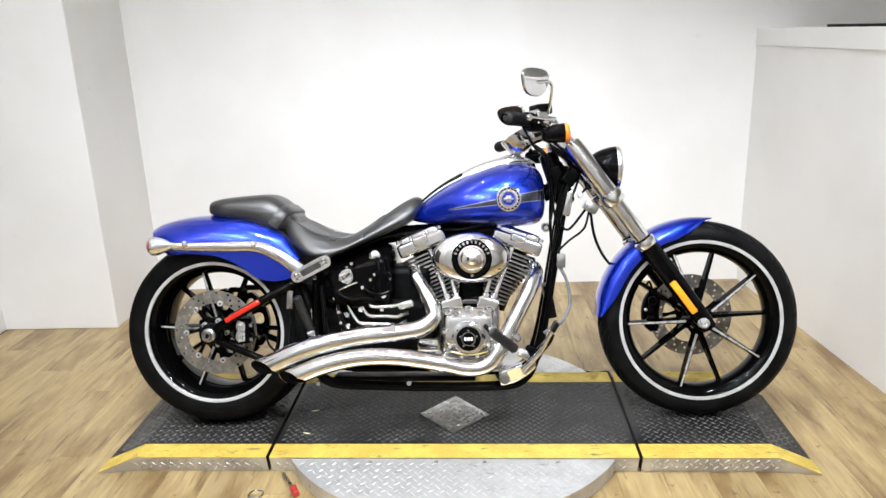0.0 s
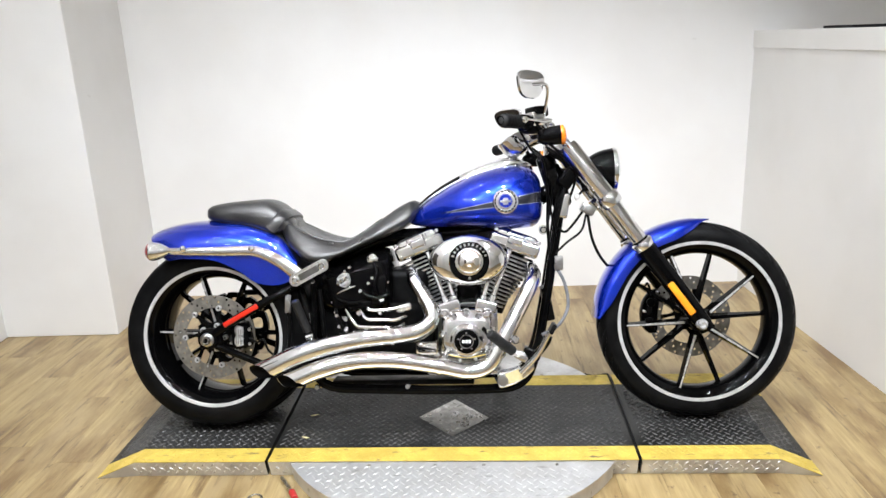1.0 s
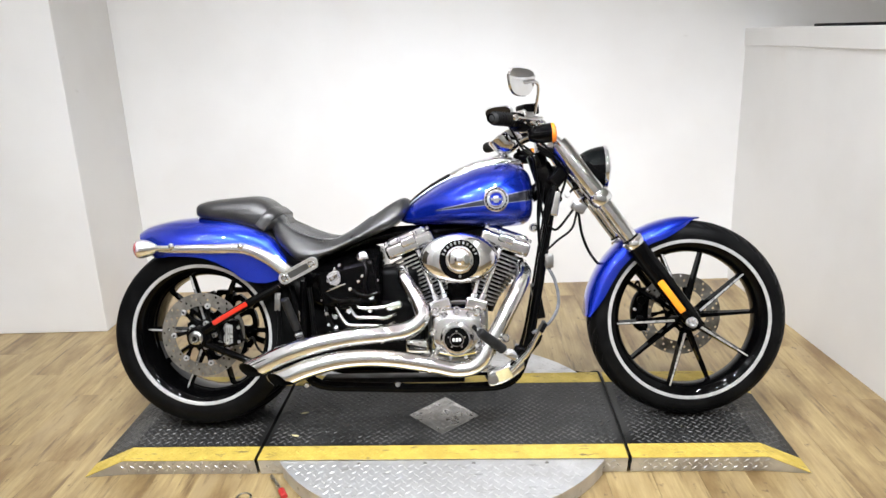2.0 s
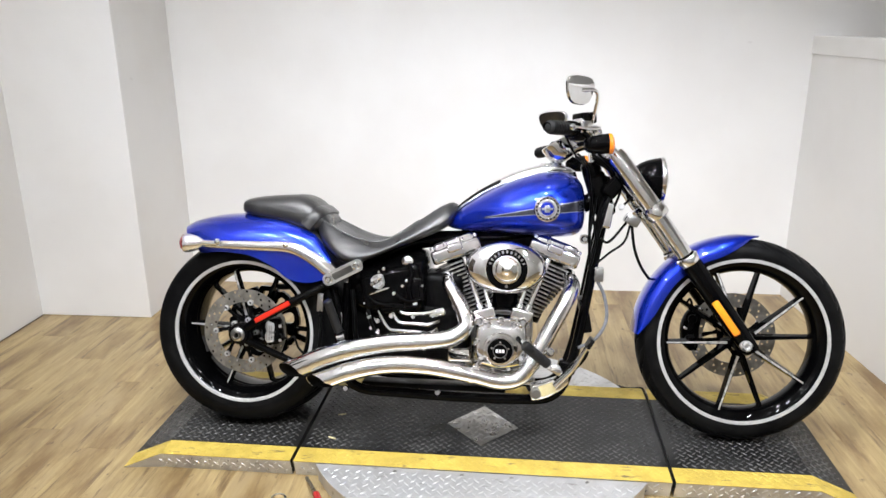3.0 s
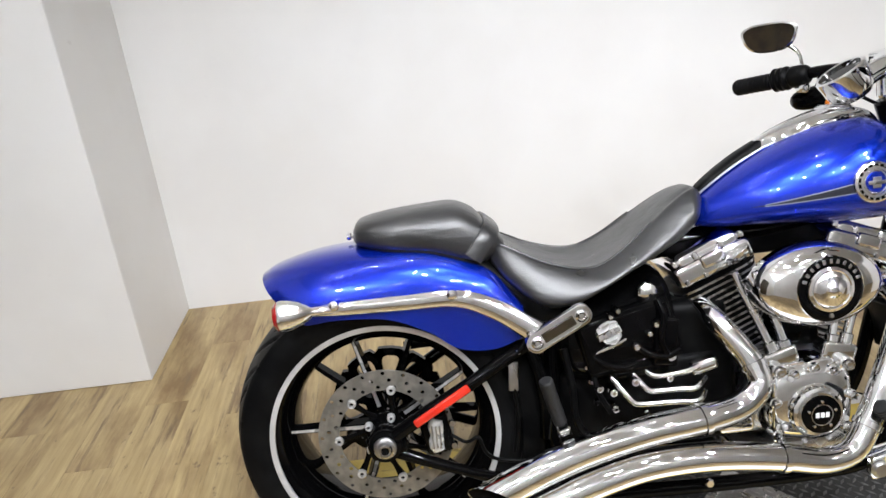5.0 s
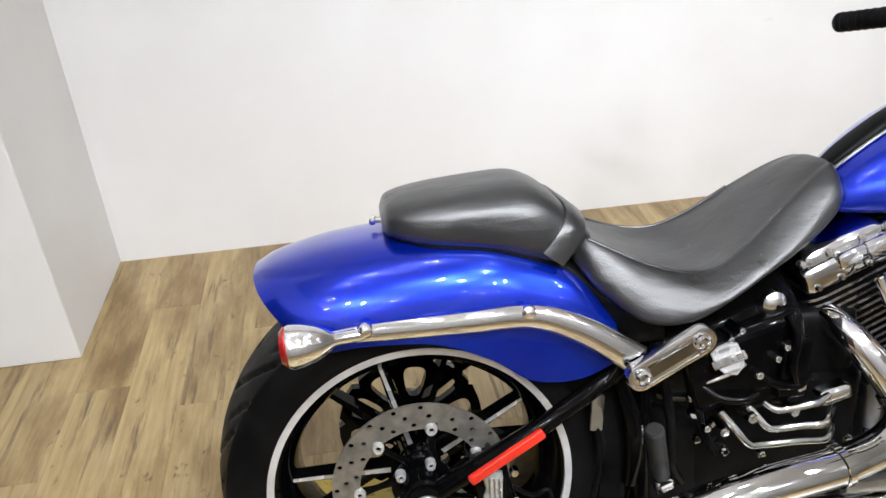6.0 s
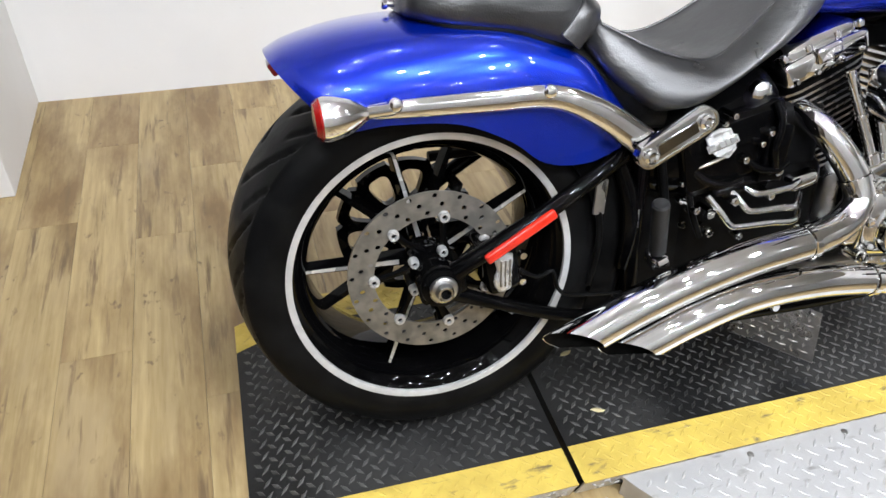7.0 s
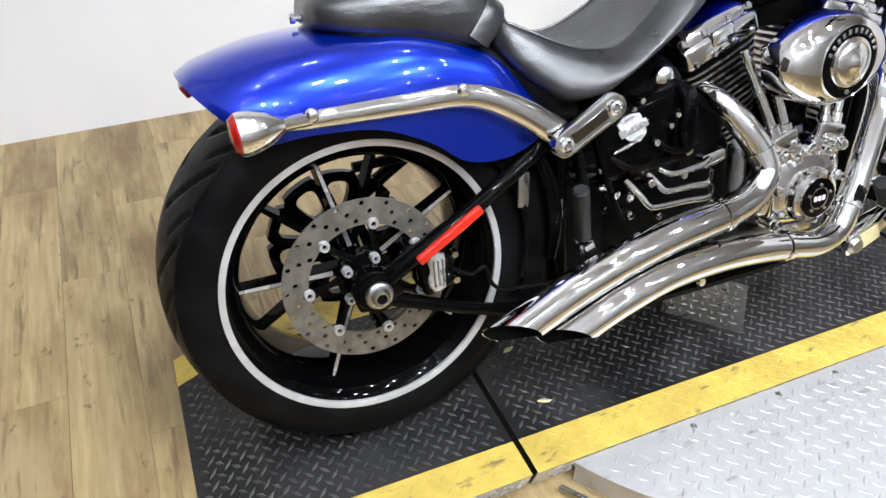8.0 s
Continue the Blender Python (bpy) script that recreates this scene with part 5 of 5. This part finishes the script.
# pegs, pedal, side stand
part("passenger_peg", rod((-0.43, -0.215, 0.365), (-0.46, -0.255, 0.475), 0.0145, 18), PEG_RUBBER, bike, "folded black rubber passenger peg")
part("peg_mount", rbox((0.03, 0.036, 0.026), 0.007, at(-0.424, -0.205, 0.347, 15, -10, 0), 3), CHROME, bike, "chrome peg clevis")
part("peg_pin", rod((-0.415, -0.225, 0.352), (-0.435, -0.225, 0.346), 0.007), CHROME, bike)
peg = part("rider_peg", rod((0.268, -0.26, 0.292), (0.188, -0.30, 0.362), 0.0155, 20), PEG_RUBBER, bike, "black rubber rider peg")
for i in range(11):
    c = Vector((0.262, -0.263, 0.2973)).lerp(Vector((0.194, -0.297, 0.3568)), i / 10)
    part("peg_rib", lathe([(0.0150, -0.0022), (0.0172, -0.0012), (0.0172, 0.0012), (0.0150, 0.0022)], 18, toward(c, (0.188, -0.30, 0.362) if i < 10 else c + Vector((-0.08, -0.04, 0.07)))), PEG_RUBBER, peg)
part("peg_clevis", rbox((0.05, 0.03, 0.022), 0.006, at(0.29, -0.25, 0.275, 0, 30, 0), 2), CHROME, peg)
fc = part("control_bracket", tube([(0.22, -0.2, 0.19, 0.028), (0.27, -0.205, 0.205, 0.026), (0.325, -0.21, 0.235, 0.018)], 0.025, 18, 4), CHROME, bike, "chrome forward control bracket")
part("control_plate", body_loft([(0.215, 0.172, 0.205, 0.008), (0.225, 0.163, 0.217, 0.011), (0.27, 0.175, 0.232, 0.012), (0.315, 0.203, 0.257, 0.011), (0.335, 0.222, 0.262, 0.007)], 3.0, 24, 4), CHROME, fc, "chrome control plate").matrix_basis = at(0, -0.222, 0)
part("peg_elbow", tube([(0.262, -0.262, 0.297, 0.009), (0.276, -0.258, 0.283, 0.0105), (0.292, -0.256, 0.284, 0.0105), (0.31, -0.25, 0.262, 0.009)], 0.01, 14, 5), WHITE_METAL, fc, "pale metal peg elbow")
part("control_bolt", lathe([(0, 0.01), (0.014, 0.009), (0.018, 0.004), (0.02, 0)], 24, at(0.232, -0.233, 0.19, 0, 0, 180)), SATIN, fc)
part("brake_pedal", tube([(0.29, -0.265, 0.225, 0.011), (0.345, -0.275, 0.285, 0.009), (0.375, -0.285, 0.34, 0.008), (0.392, -0.29, 0.37, 0.009)], 0.009, 12, 5), CHROME, fc, "chrome brake pedal arm")
part("pedal_link", tube([(0.295, -0.25, 0.235, 0.012), (0.335, -0.258, 0.275, 0.013), (0.372, -0.268, 0.318, 0.012), (0.388, -0.272, 0.345, 0.008)], 0.012, 14, 5), BLACK, fc, "black pedal linkage")
part("pedal_pad", rbox((0.034, 0.065, 0.014), 0.005, at(0.393, -0.295, 0.375, 0, -60, 0), 2), RUBBER, fc, "black rubber pedal pad")
part("tag", rbox((0.05, 0.004, 0.036), 0.001, at(0.268, -0.2365, 0.205, 0, -20, 0), 1), BRASS_TAG, fc, "pale yellow tag")
part("master_cylinder", rbox((0.06, 0.05, 0.035), 0.01, at(0.33, -0.2, 0.275, 0, 20, 0), 3), BLACK, fc)
part("control_knob", lathe([(0, 0.012), (0.01, 0.011), (0.014, 0.005), (0.014, 0)], 18, at(0.275, -0.22, 0.325, 0, 0, 180)), CHROME, fc)
stand = part("side_stand", tube([(0.2, 0.13, 0.15, 0.013), (0.22, 0.2, 0.09, 0.012), (0.235, 0.262, 0.065, 0.012)], 0.012, 12, 4), CHROME, bike, "chrome side stand")

# fork, headlight, handlebar
FORK_TOP, FORK_LOW = Vector((0.475, 0, 0.970)), Vector((0.925, 0, 0.350))
FD = (FORK_LOW - FORK_TOP).normalized()


def on_fork(d, y, off=0.0):
    p = FORK_TOP + FD * d + Vector((-FD.z, 0, FD.x)) * off
    return (p.x, y, p.z)


FL = (FORK_LOW - FORK_TOP).length
for s in (-1, 1):
    y = s * 0.118
    leg = part("fork_leg", tube([(*on_fork(0.40, y), 0.030), (*on_fork(0.46, y), 0.034), (*on_fork(0.62, y), 0.033), (*on_fork(FL - 0.03, y), 0.030), (*on_fork(FL + 0.02, y), 0.026)], 0.033, 24, 3), BLACK, bike, "gloss black lower fork leg")
    part("fork_cover", tube([(*on_fork(-0.005, y), 0.026), (*on_fork(0.012, y), 0.0325), (*on_fork(0.215, y), 0.0325), (*on_fork(0.22, y), 0.029)], 0.032, 26, 2), CHROME, leg, "chrome upper fork cover")
    part("fork_tube", rod(on_fork(0.2, y), on_fork(0.43, y), 0.0265, 26), CHROME, leg, "chrome fork tube")
    part("fork_clamp", tube([(*on_fork(0.205, y), 0.034), (*on_fork(0.212, y), 0.040), (*on_fork(0.245, y), 0.040), (*on_fork(0.252, y), 0.034)], 0.04, 26, 2), CHROME, leg, "chrome lower triple clamp")
    part("fork_collar", tube([(*on_fork(0.405, y), 0.031), (*on_fork(0.41, y), 0.037), (*on_fork(0.432, y), 0.037), (*on_fork(0.437, y), 0.031)], 0.036, 26, 2), CHROME, leg, "chrome dust collar")
    part("fork_cap", lathe([(0, 0.03), (0.014, 0.03), (0.016, 0.012), (0.026, 0.008), (0.027, 0)], 24, toward(on_fork(0, y), on_fork(-0.1, y))), CHROME, leg)
    part("axle_end", lathe([(0, 0.006), (0.006, 0.006), (0.008, 0.014), (0.013, 0.014), (0.018, 0.006), (0.018, -0.03), (0, -0.03)], 28, at(NOSE[0] - 0.015, s * 0.150, NOSE[2] + 0.005, 0, 0, 180 if s < 0 else 0)), WHITE_METAL, leg, "bright axle end")
    c = Vector(on_fork(0.64, y + s * 0.0345, -0.012))
    ang = -math.degrees(math.atan2(FD.z, FD.x))
    part("reflector", rbox((0.132, 0.009, 0.024), 0.007, at(*c, 0, ang, 0), 4), AMBER, leg, "amber side reflector")
part("triple_tree", rbox((0.06, 0.28, 0.035), 0.012, at(*on_fork(0.225, 0), 0, 54, 0), 3), BLACK, bike, "black lower triple tree")
part("top_clamp", rbox((0.06, 0.28, 0.03), 0.012, at(*on_fork(0.03, 0), 0, 54, 0), 3), CHROME, bike, "chrome top clamp")
HL = at(0.585, 0, 0.893, 0, 6, -90)
light = part("headlight", lathe([(0, -0.05), (0.016, -0.048), (0.032, -0.041), (0.047, -0.028), (0.059, -0.01), (0.068, 0.012), (0.074, 0.036), (0.0765, 0.055), (0, 0.055)], 48, HL), BLACK, bike, "gloss black bullet headlight")
part("bezel", lathe([(0.070, 0.053), (0.0785, 0.053), (0.080, 0.058), (0.0775, 0.066), (0.069, 0.068)], 48, HL, None, True), CHROME, light, "chrome headlight bezel")
part("lens", lathe([(0, 0.084), (0.03, 0.081), (0.055, 0.075), (0.069, 0.068), (0.069, 0.06), (0, 0.06)], 40, HL), MIRROR, light, "clear headlight lens")
part("headlight_mount", rod((0.53, 0, 0.83), (0.575, 0, 0.845), 0.018), BLACK, light)

BAR = [(0.238, -0.385, 1.036), (0.30, -0.29, 1.04), (0.365, -0.2, 1.036), (0.405, -0.1, 1.024), (0.415, 0.0, 1.02), (0.405, 0.1, 1.022), (0.362, 0.2, 1.025), (0.295, 0.3, 1.015), (0.232, 0.40, 1.005)]
bar = part("handlebar", tube(BAR, 0.0145, 16, 6), BLACK, bike, "black drag handlebar")
for y in (-0.045, 0.045):
    part("riser", tube([(0.418, y, 0.955, 0.017), (0.415, y, 1.0, 0.016), (0.412, y, 1.02, 0.024), (0.412, y, 1.042, 0.02)], 0.017, 16, 3), CHROME, bar, "chrome handlebar riser")
for s, a, b in ((-1, (0.246, -0.384, 1.036), (0.305, -0.285, 1.04)), (1, (0.231, 0.402, 1.0045), (0.288, 0.31, 1.013))):
    grip = part("grip", rod(a, b, 0.021, 22), RUBBER, bar, "black rubber grip")
    da = (Vector(a) - Vector(b)).normalized()
    part("grip_end", lathe([(0, 0.006), (0.012, 0.005), (0.018, 0.001), (0.0205, -0.006), (0, -0.006)], 22, toward(a, Vector(a) + da)), PEG_RUBBER, grip, "dull grey grip end")
    for k in range(6):
        c = Vector(a).lerp(Vector(b), 0.12 + 0.15 * k)
        part("grip_ring", lathe([(0.0205, -0.003), (0.0222, -0.002), (0.0222, 0.002), (0.0205, 0.003)], 22, toward(c, c + da)), RUBBER, grip)
    a, b = Vector(a), Vector(b)
    d = (b - a).normalized()
    wide = 0.031 if s > 0 else 0.026
    part("switch_housing", tube([(*(b + d * 0.002), 0.02), (*(b + d * 0.010), wide), (*(b + d * 0.018), wide - 0.003), (*(b + d * 0.026), wide), (*(b + d * 0.034), wide - 0.003), (*(b + d * 0.042), wide), (*(b + d * 0.055), 0.018)], 0.024, 20, 3), BLACK_SATIN if s > 0 else BLACK, bar, "black switch housing")
    ctl = b + d * 0.075
    if s < 0:
        part("lever_clamp", rbox((0.05, 0.06, 0.05), 0.014, at(ctl.x + 0.012, ctl.y, ctl.z + 0.012, 0, 0, -s * 30), 3), CHROME, bar, "chrome lever clamp")
    if s > 0:
        part("switch_box", tube([(*(b + d * 0.05), 0.022), (*(b + d * 0.058), 0.028), (*(b + d * 0.09), 0.026), (*(b + d * 0.10), 0.018)], 0.026, 18, 2), BLACK_SATIN, bar, "black switch box")
        part("signal_clamp", lathe([(0, 0.014), (0.009, 0.013), (0.013, 0.008), (0.014, 0.0), (0.014, -0.018), (0, -0.018)], 20, at(ctl.x + 0.004, ctl.y - 0.012, ctl.z - 0.03, 0, 0, 180)), CHROME, bar, "chrome signal clamp")
    else:
        part("throttle_housing", rbox((0.055, 0.05, 0.06), 0.02, at(ctl.x - 0.004, ctl.y, ctl.z - 0.006, 0, 0, 30), 4), BLACK_SATIN, bar, "black throttle housing")
        part("clamp_bolt_cover", rbox((0.04, 0.05, 0.045), 0.012, at(ctl.x + 0.045, ctl.y + 0.06, ctl.z - 0.03, 0, 20, 30), 3), CHROME, bar, "chrome control cover")
        part("fluid_reservoir", rbox((0.056, 0.062, 0.036), 0.009, at(ctl.x + 0.018, ctl.y + 0.005, ctl.z + 0.036, 0, -6, 30), 3), BLACK, bar, "black square brake fluid reservoir")
    lev = [(ctl.x + 0.045, ctl.y, ctl.z + 0.006, 0.008), (ctl.x + 0.06, ctl.y + s * 0.03, ctl.z + 0.004, 0.0075), (b.x + 0.075, b.y, b.z, 0.0065), ((a.x + b.x) / 2 + 0.075, (a.y + b.y) / 2, a.z, 0.006), (a.x + 0.07, a.y, a.z, 0.0065), (a.x + 0.068, a.y + s * 0.006, a.z, 0.010)]
    part("hand_lever", tube(lev, 0.007, 12, 5), CHROME, bar, "chrome hand lever")
    sx, sz = (0.375, 0.990) if s < 0 else (0.356, 0.956)
    sy = s * (0.30 if s < 0 else 0.306)
    sig = part("turn_signal", lathe([(0, -0.012), (0.012, -0.011), (0.021, -0.003), (0.027, 0.014), (0.030, 0.04), (0.031, 0.064), (0, 0.064)], 32, toward((sx - 0.008, sy, sz - 0.002), (sx + 0.1, sy, sz + 0.010))), BLACK, bike, "gloss black bullet turn signal")
    part("lens", lathe([(0.0305, 0.0), (0.0315, 0.004), (0.0305, 0.012), (0.022, 0.017), (0, 0.02)], 32, toward((sx + 0.054, sy, sz + 0.004), (sx + 0.2, sy, sz + 0.019))), ORANGE, sig, "amber lens")
    part("stem", rod((sx + 0.015, sy, sz), (ctl.x + 0.01, ctl.y - s * 0.005, ctl.z), 0.008), BLACK, sig)
    for q in range(7 if s < 0 else 0):
        off = ((0.0, 0.0, -0.03), (0.022, -0.012, -0.022), (0.038, 0.01, -0.014), (0.05, -0.02, -0.03), (0.012, 0.022, -0.038), (0.03, 0.03, 0.012), (0.058, 0.018, 0.002))[q]
        c = Vector((ctl.x + off[0], ctl.y - s * off[1] - s * 0.02, ctl.z + off[2]))
        e = Vector((math.cos(q * 1.7), math.sin(q * 1.7) * s, math.sin(q * 2.3) * 0.8)).normalized()
        part("control_fitting", tube([(*(c - e * 0.013), 0.007), (*(c - e * 0.009), 0.0105), (*(c + e * 0.006), 0.0105), (*(c + e * 0.009), 0.007), (*(c + e * 0.02), 0.006)], 0.01, 14, 1), (CHROME, BLACK, CHROME, CHROME, BLACK_SATIN, CHROME, CHROME)[q], bar, "chrome control fitting" if q not in (1, 4) else "black control fitting")


def mirror(centre, turn, base, elbow, wide, high):
    c = Vector(centre)
    m = Matrix.Translation(c) @ pose(0, 0, 0, *turn)
    loops = []
    for k, x in ((0.9, -0.004), (1.0, 0.0), (1.0, 0.004), (0.95, 0.009), (0.75, 0.0115), (0.35, 0.013)):
        loops.append([m @ Vector((x, u * k * (1 + 0.2 * v / high), v * k)) for u, v in oval(wide, high, 2.9, 40)])
    shell = part("mirror", rings(bmesh.new(), loops), CHROME, bike, "chrome rear-view mirror")
    loops = [[m @ Vector((x, u * 0.9 * (1 + 0.2 * v / high), v * 0.88)) for u, v in oval(wide, high, 2.9, 40)] for x in (-0.0055, -0.003)]
    part("mirror_glass", rings(bmesh.new(), loops), MIRROR, shell, "mirror glass")
    back = m @ Vector((0.009, 0, 0))
    part("mirror_stem", tube([(*base, 0.006), (*elbow, 0.0055), (*back, 0.006)], 0.006, 12, 6), CHROME, shell, "chrome mirror stem")


mirror((0.334, -0.32, 1.153), (0, 6, -46), (0.381, -0.225, 1.05), (0.392, -0.285, 1.148), 0.058, 0.044)
mirror((0.283, 0.314, 1.125), (0, -8, 50), (0.345, 0.265, 1.03), (0.35, 0.305, 1.085), 0.067, 0.038)

# instrument in a chrome shell, carried on the handlebar clamp and tilted to the rider
SP = Matrix.Translation((0.296, -0.009, 0.994)) @ pose(0, 0, 0, 0, -32, 0) @ pose(0, 0, 0, 90, 0, 0)
gauge = part("speedometer", lathe([(0, -0.046), (0.022, -0.045), (0.037, -0.039), (0.047, -0.026), (0.052, -0.008), (0.0535, 0.012), (0.055, 0.02), (0.055, 0.027), (0.051, 0.0305), (0.0465, 0.029), (0.0465, 0.022), (0, 0.022)], 48, SP), CHROME, bike, "chrome-cased round speedometer")
part("dial", lathe([(0, 0.0235), (0.046, 0.0235), (0.046, 0.022), (0, 0.022)], 40, SP), BLACK, gauge, "black dial under glass")
for k in range(9):
    t = radians(-120 + 30 * k)
    part("dial_mark", rbox((0.0035, 0.0006, 0.008), 0.0002, SP @ at(0.037 * math.sin(t), 0.0239, 0.037 * math.cos(t), 0, math.degrees(t), 0), 1), WHITE_INK, gauge)
part("gauge_arm", tube([(0.325, -0.009, 0.985, 0.02), (0.355, -0.006, 1.005, 0.022), (0.385, -0.003, 1.018, 0.024), (0.412, 0.0, 1.025, 0.02)], 0.022, 18, 4), CHROME, gauge, "chrome bracket to the handlebar clamp")
part("clamp_cover", rbox((0.05, 0.125, 0.026), 0.01, at(0.412, 0, 1.045, 0, -12, 0), 3), CHROME, bike, "chrome handlebar clamp cover")

# cables and hoses
for pts, r in (([(0.406, -0.06, 0.855), (0.405, -0.06, 0.79), (0.403, -0.06, 0.724), (0.405, -0.06, 0.645), (0.41, -0.06, 0.579)], 0.0054),
               ([(0.36, -0.2, 1.03), (0.40, -0.17, 0.99), (0.445, -0.1, 0.95), (0.50, -0.09, 0.90), (0.49, -0.07, 0.82), (0.44, -0.06, 0.72), (0.41, -0.07, 0.6)], 0.0045),
               ([(0.37, -0.19, 1.02), (0.43, -0.14, 0.96), (0.53, -0.1, 0.93), (0.55, -0.09, 0.86), (0.50, -0.07, 0.79)], 0.004),
               ([(0.35, 0.2, 1.01), (0.40, 0.12, 0.96), (0.43, 0.02, 0.9), (0.42, -0.05, 0.8), (0.40, -0.08, 0.7)], 0.0045),
               ([(0.30, -0.22, 1.03), (0.34, -0.2, 0.96), (0.385, -0.1, 0.93), (0.40, -0.08, 0.85), (0.415, -0.07, 0.75), (0.43, -0.065, 0.66)], 0.004),
               ([(0.54, -0.05, 0.74), (0.52, -0.06, 0.68), (0.47, -0.06, 0.64), (0.425, -0.06, 0.6)], 0.004),
               ([(0.545, -0.05, 0.735), (0.555, -0.06, 0.66), (0.58, -0.04, 0.6), (0.62, 0.02, 0.55), (0.70, 0.06, 0.46)], 0.005),
               ([(0.53, -0.05, 0.75), (0.47, -0.06, 0.68), (0.44, -0.06, 0.69)], 0.0045),
               ([(0.425, -0.08, 0.56), (0.455, -0.09, 0.5), (0.465, -0.1, 0.42), (0.43, -0.13, 0.36), (0.37, -0.16, 0.33)], 0.0058)):
    part("cable", tube(pts, r, 8, 6), GREY_CABLE if r > 0.0055 else BLACK_SATIN, bike, "grey sensor cable" if r > 0.0055 else "black control cable")
for i in range(7):
    y = -0.085 + 0.022 * i
    part("wire_loop", tube([(0.40 + 0.006 * i, y, 0.975 - 0.01 * i), (0.45 + 0.012 * (i % 3), y * 0.9, 0.94 - 0.012 * i), (0.475 + 0.014 * (i % 2), y * 0.8, 0.88), (0.455 - 0.01 * (i % 3), y, 0.80 - 0.01 * i), (0.43, y * 0.7 - 0.02, 0.70)], 0.005, 8, 5), BLACK_SATIN, bike, "black wiring loom")
part("ignition_module", rbox((0.05, 0.05, 0.07), 0.01, at(0.475, -0.075, 0.865, 0, 35, 0), 3), BLACK, bike)
part("neck_lock", rbox((0.03, 0.03, 0.09), 0.01, at(0.462, -0.07, 0.77, 0, 10, 0), 3), CHROME, bike)
part("brake_hose_joint", rbox((0.03, 0.02, 0.05), 0.006, at(0.437, -0.085, 0.57, 0, 0, 0), 2), SATIN, bike)
part("horn_bracket", rbox((0.05, 0.06, 0.035), 0.008, at(0.545, -0.05, 0.755, 0, 30, 0), 2), SATIN, bike, "metal brake line splitter")
part("lock_knob", lathe([(0, 0.01), (0.008, 0.009), (0.011, 0.003), (0.011, 0)], 18, at(0.503, -0.09, 0.80, 0, 0, 180)), WHITE_INK, bike)
part("headstock_cover", rbox((0.07, 0.07, 0.16), 0.02, at(0.44, -0.0, 0.84, 0, -18, 0), 3), BLACK, bike, "black wiring cover at the steering head")
fcal = part("front_caliper", tube([(0.812, 0.088, 0.435, 0.020), (0.793, 0.088, 0.41, 0.031), (0.782, 0.088, 0.37, 0.034), (0.785, 0.088, 0.325, 0.032), (0.8, 0.088, 0.295, 0.02)], 0.03, 18, 5), BLACK, bike, "black four-piston front brake caliper")
for x, z in ((0.785, 0.405), (0.778, 0.335)):
    part("piston_cap", lathe([(0, 0.006), (0.012, 0.006), (0.016, 0.002), (0.017, -0.02), (0, -0.02)], 24, at(x, 0.056, z, 0, 0, 180)), BLACK_SATIN, fcal)
for x, z in ((0.815, 0.44), (0.803, 0.29), (0.762, 0.372)):
    part("bolt", lathe([(0, 0.007), (0.004, 0.007), (0.0065, 0.003), (0.007, -0.02)], 12, at(x, 0.06, z, 0, 0, 180)), CHROME, fcal)
part("caliper_bracket", tube([(0.80, 0.10, 0.44, 0.011), (0.835, 0.105, 0.435, 0.012), (0.87, 0.11, 0.425, 0.011)], 0.011, 12, 4), BLACK_SATIN, fcal)
part("caliper_hose", tube([(0.79, 0.08, 0.44), (0.775, 0.07, 0.475), (0.76, 0.06, 0.46), (0.745, 0.06, 0.47), (0.73, 0.06, 0.50)], 0.0045, 8, 6), BLACK_SATIN, fcal)
part("voltage_regulator", rbox((0.03, 0.1, 0.12), 0.006, at(0.40, 0, 0.42, 0, -10, 0), 2), BLACK_SATIN, bike)

# ---- floor planks ----
PW, PL = 0.152, 0.92


def plank_mesh(w, l):
    g = 0.00015
    bm = bmesh.new()
    rows = []
    for z, e in ((-0.007, g), (-0.0012, g), (0.0, g + 0.0004)):
        rows.append([(-w / 2 + e, -l / 2 + e, z), (w / 2 - e, -l / 2 + e, z), (w / 2 - e, l / 2 - e, z), (-w / 2 + e, l / 2 - e, z)])
    rings(bm, rows)
    bmesh.ops.recalc_face_normals(bm, faces=bm.faces)
    me = bpy.data.meshes.new("plank")
    bm.to_mesh(me)
    bm.free()
    me.materials.append(WOOD)
    return me


PLANK = plank_mesh(PW, PL)
pick = random.Random(4)
far_floor = []
col = 0
x = LEFT + 0.01 + PW / 2
while x < 5.4:
    y = -5.0 + PL * ((col * 0.37 + pick.uniform(-0.08, 0.08)) % 1.0) - PL / 2
    while y < BACK + PL / 2:
        if x < RIGHT + 0.05 and y > -1.3:
            ob = new("plank", PLANK)
            ob.parent = floor
            ob.location = (x, y, 0)
        else:
            far_floor.append((x, y))
        y += PL
    x += PW
    col += 1
bm = bmesh.new()
for x, y in far_floor:
    g = 0.0015
    a, b = PW / 2 - g, PL / 2 - g
    rings(bm, [[(x - a, y - b, z), (x + a, y - b, z), (x + a, y + b, z), (x - a, y + b, z)] for z in (-0.007, 0.0)])
part("far_planks", bm, WOOD, floor, "", 0)["kind"] = "stuff"
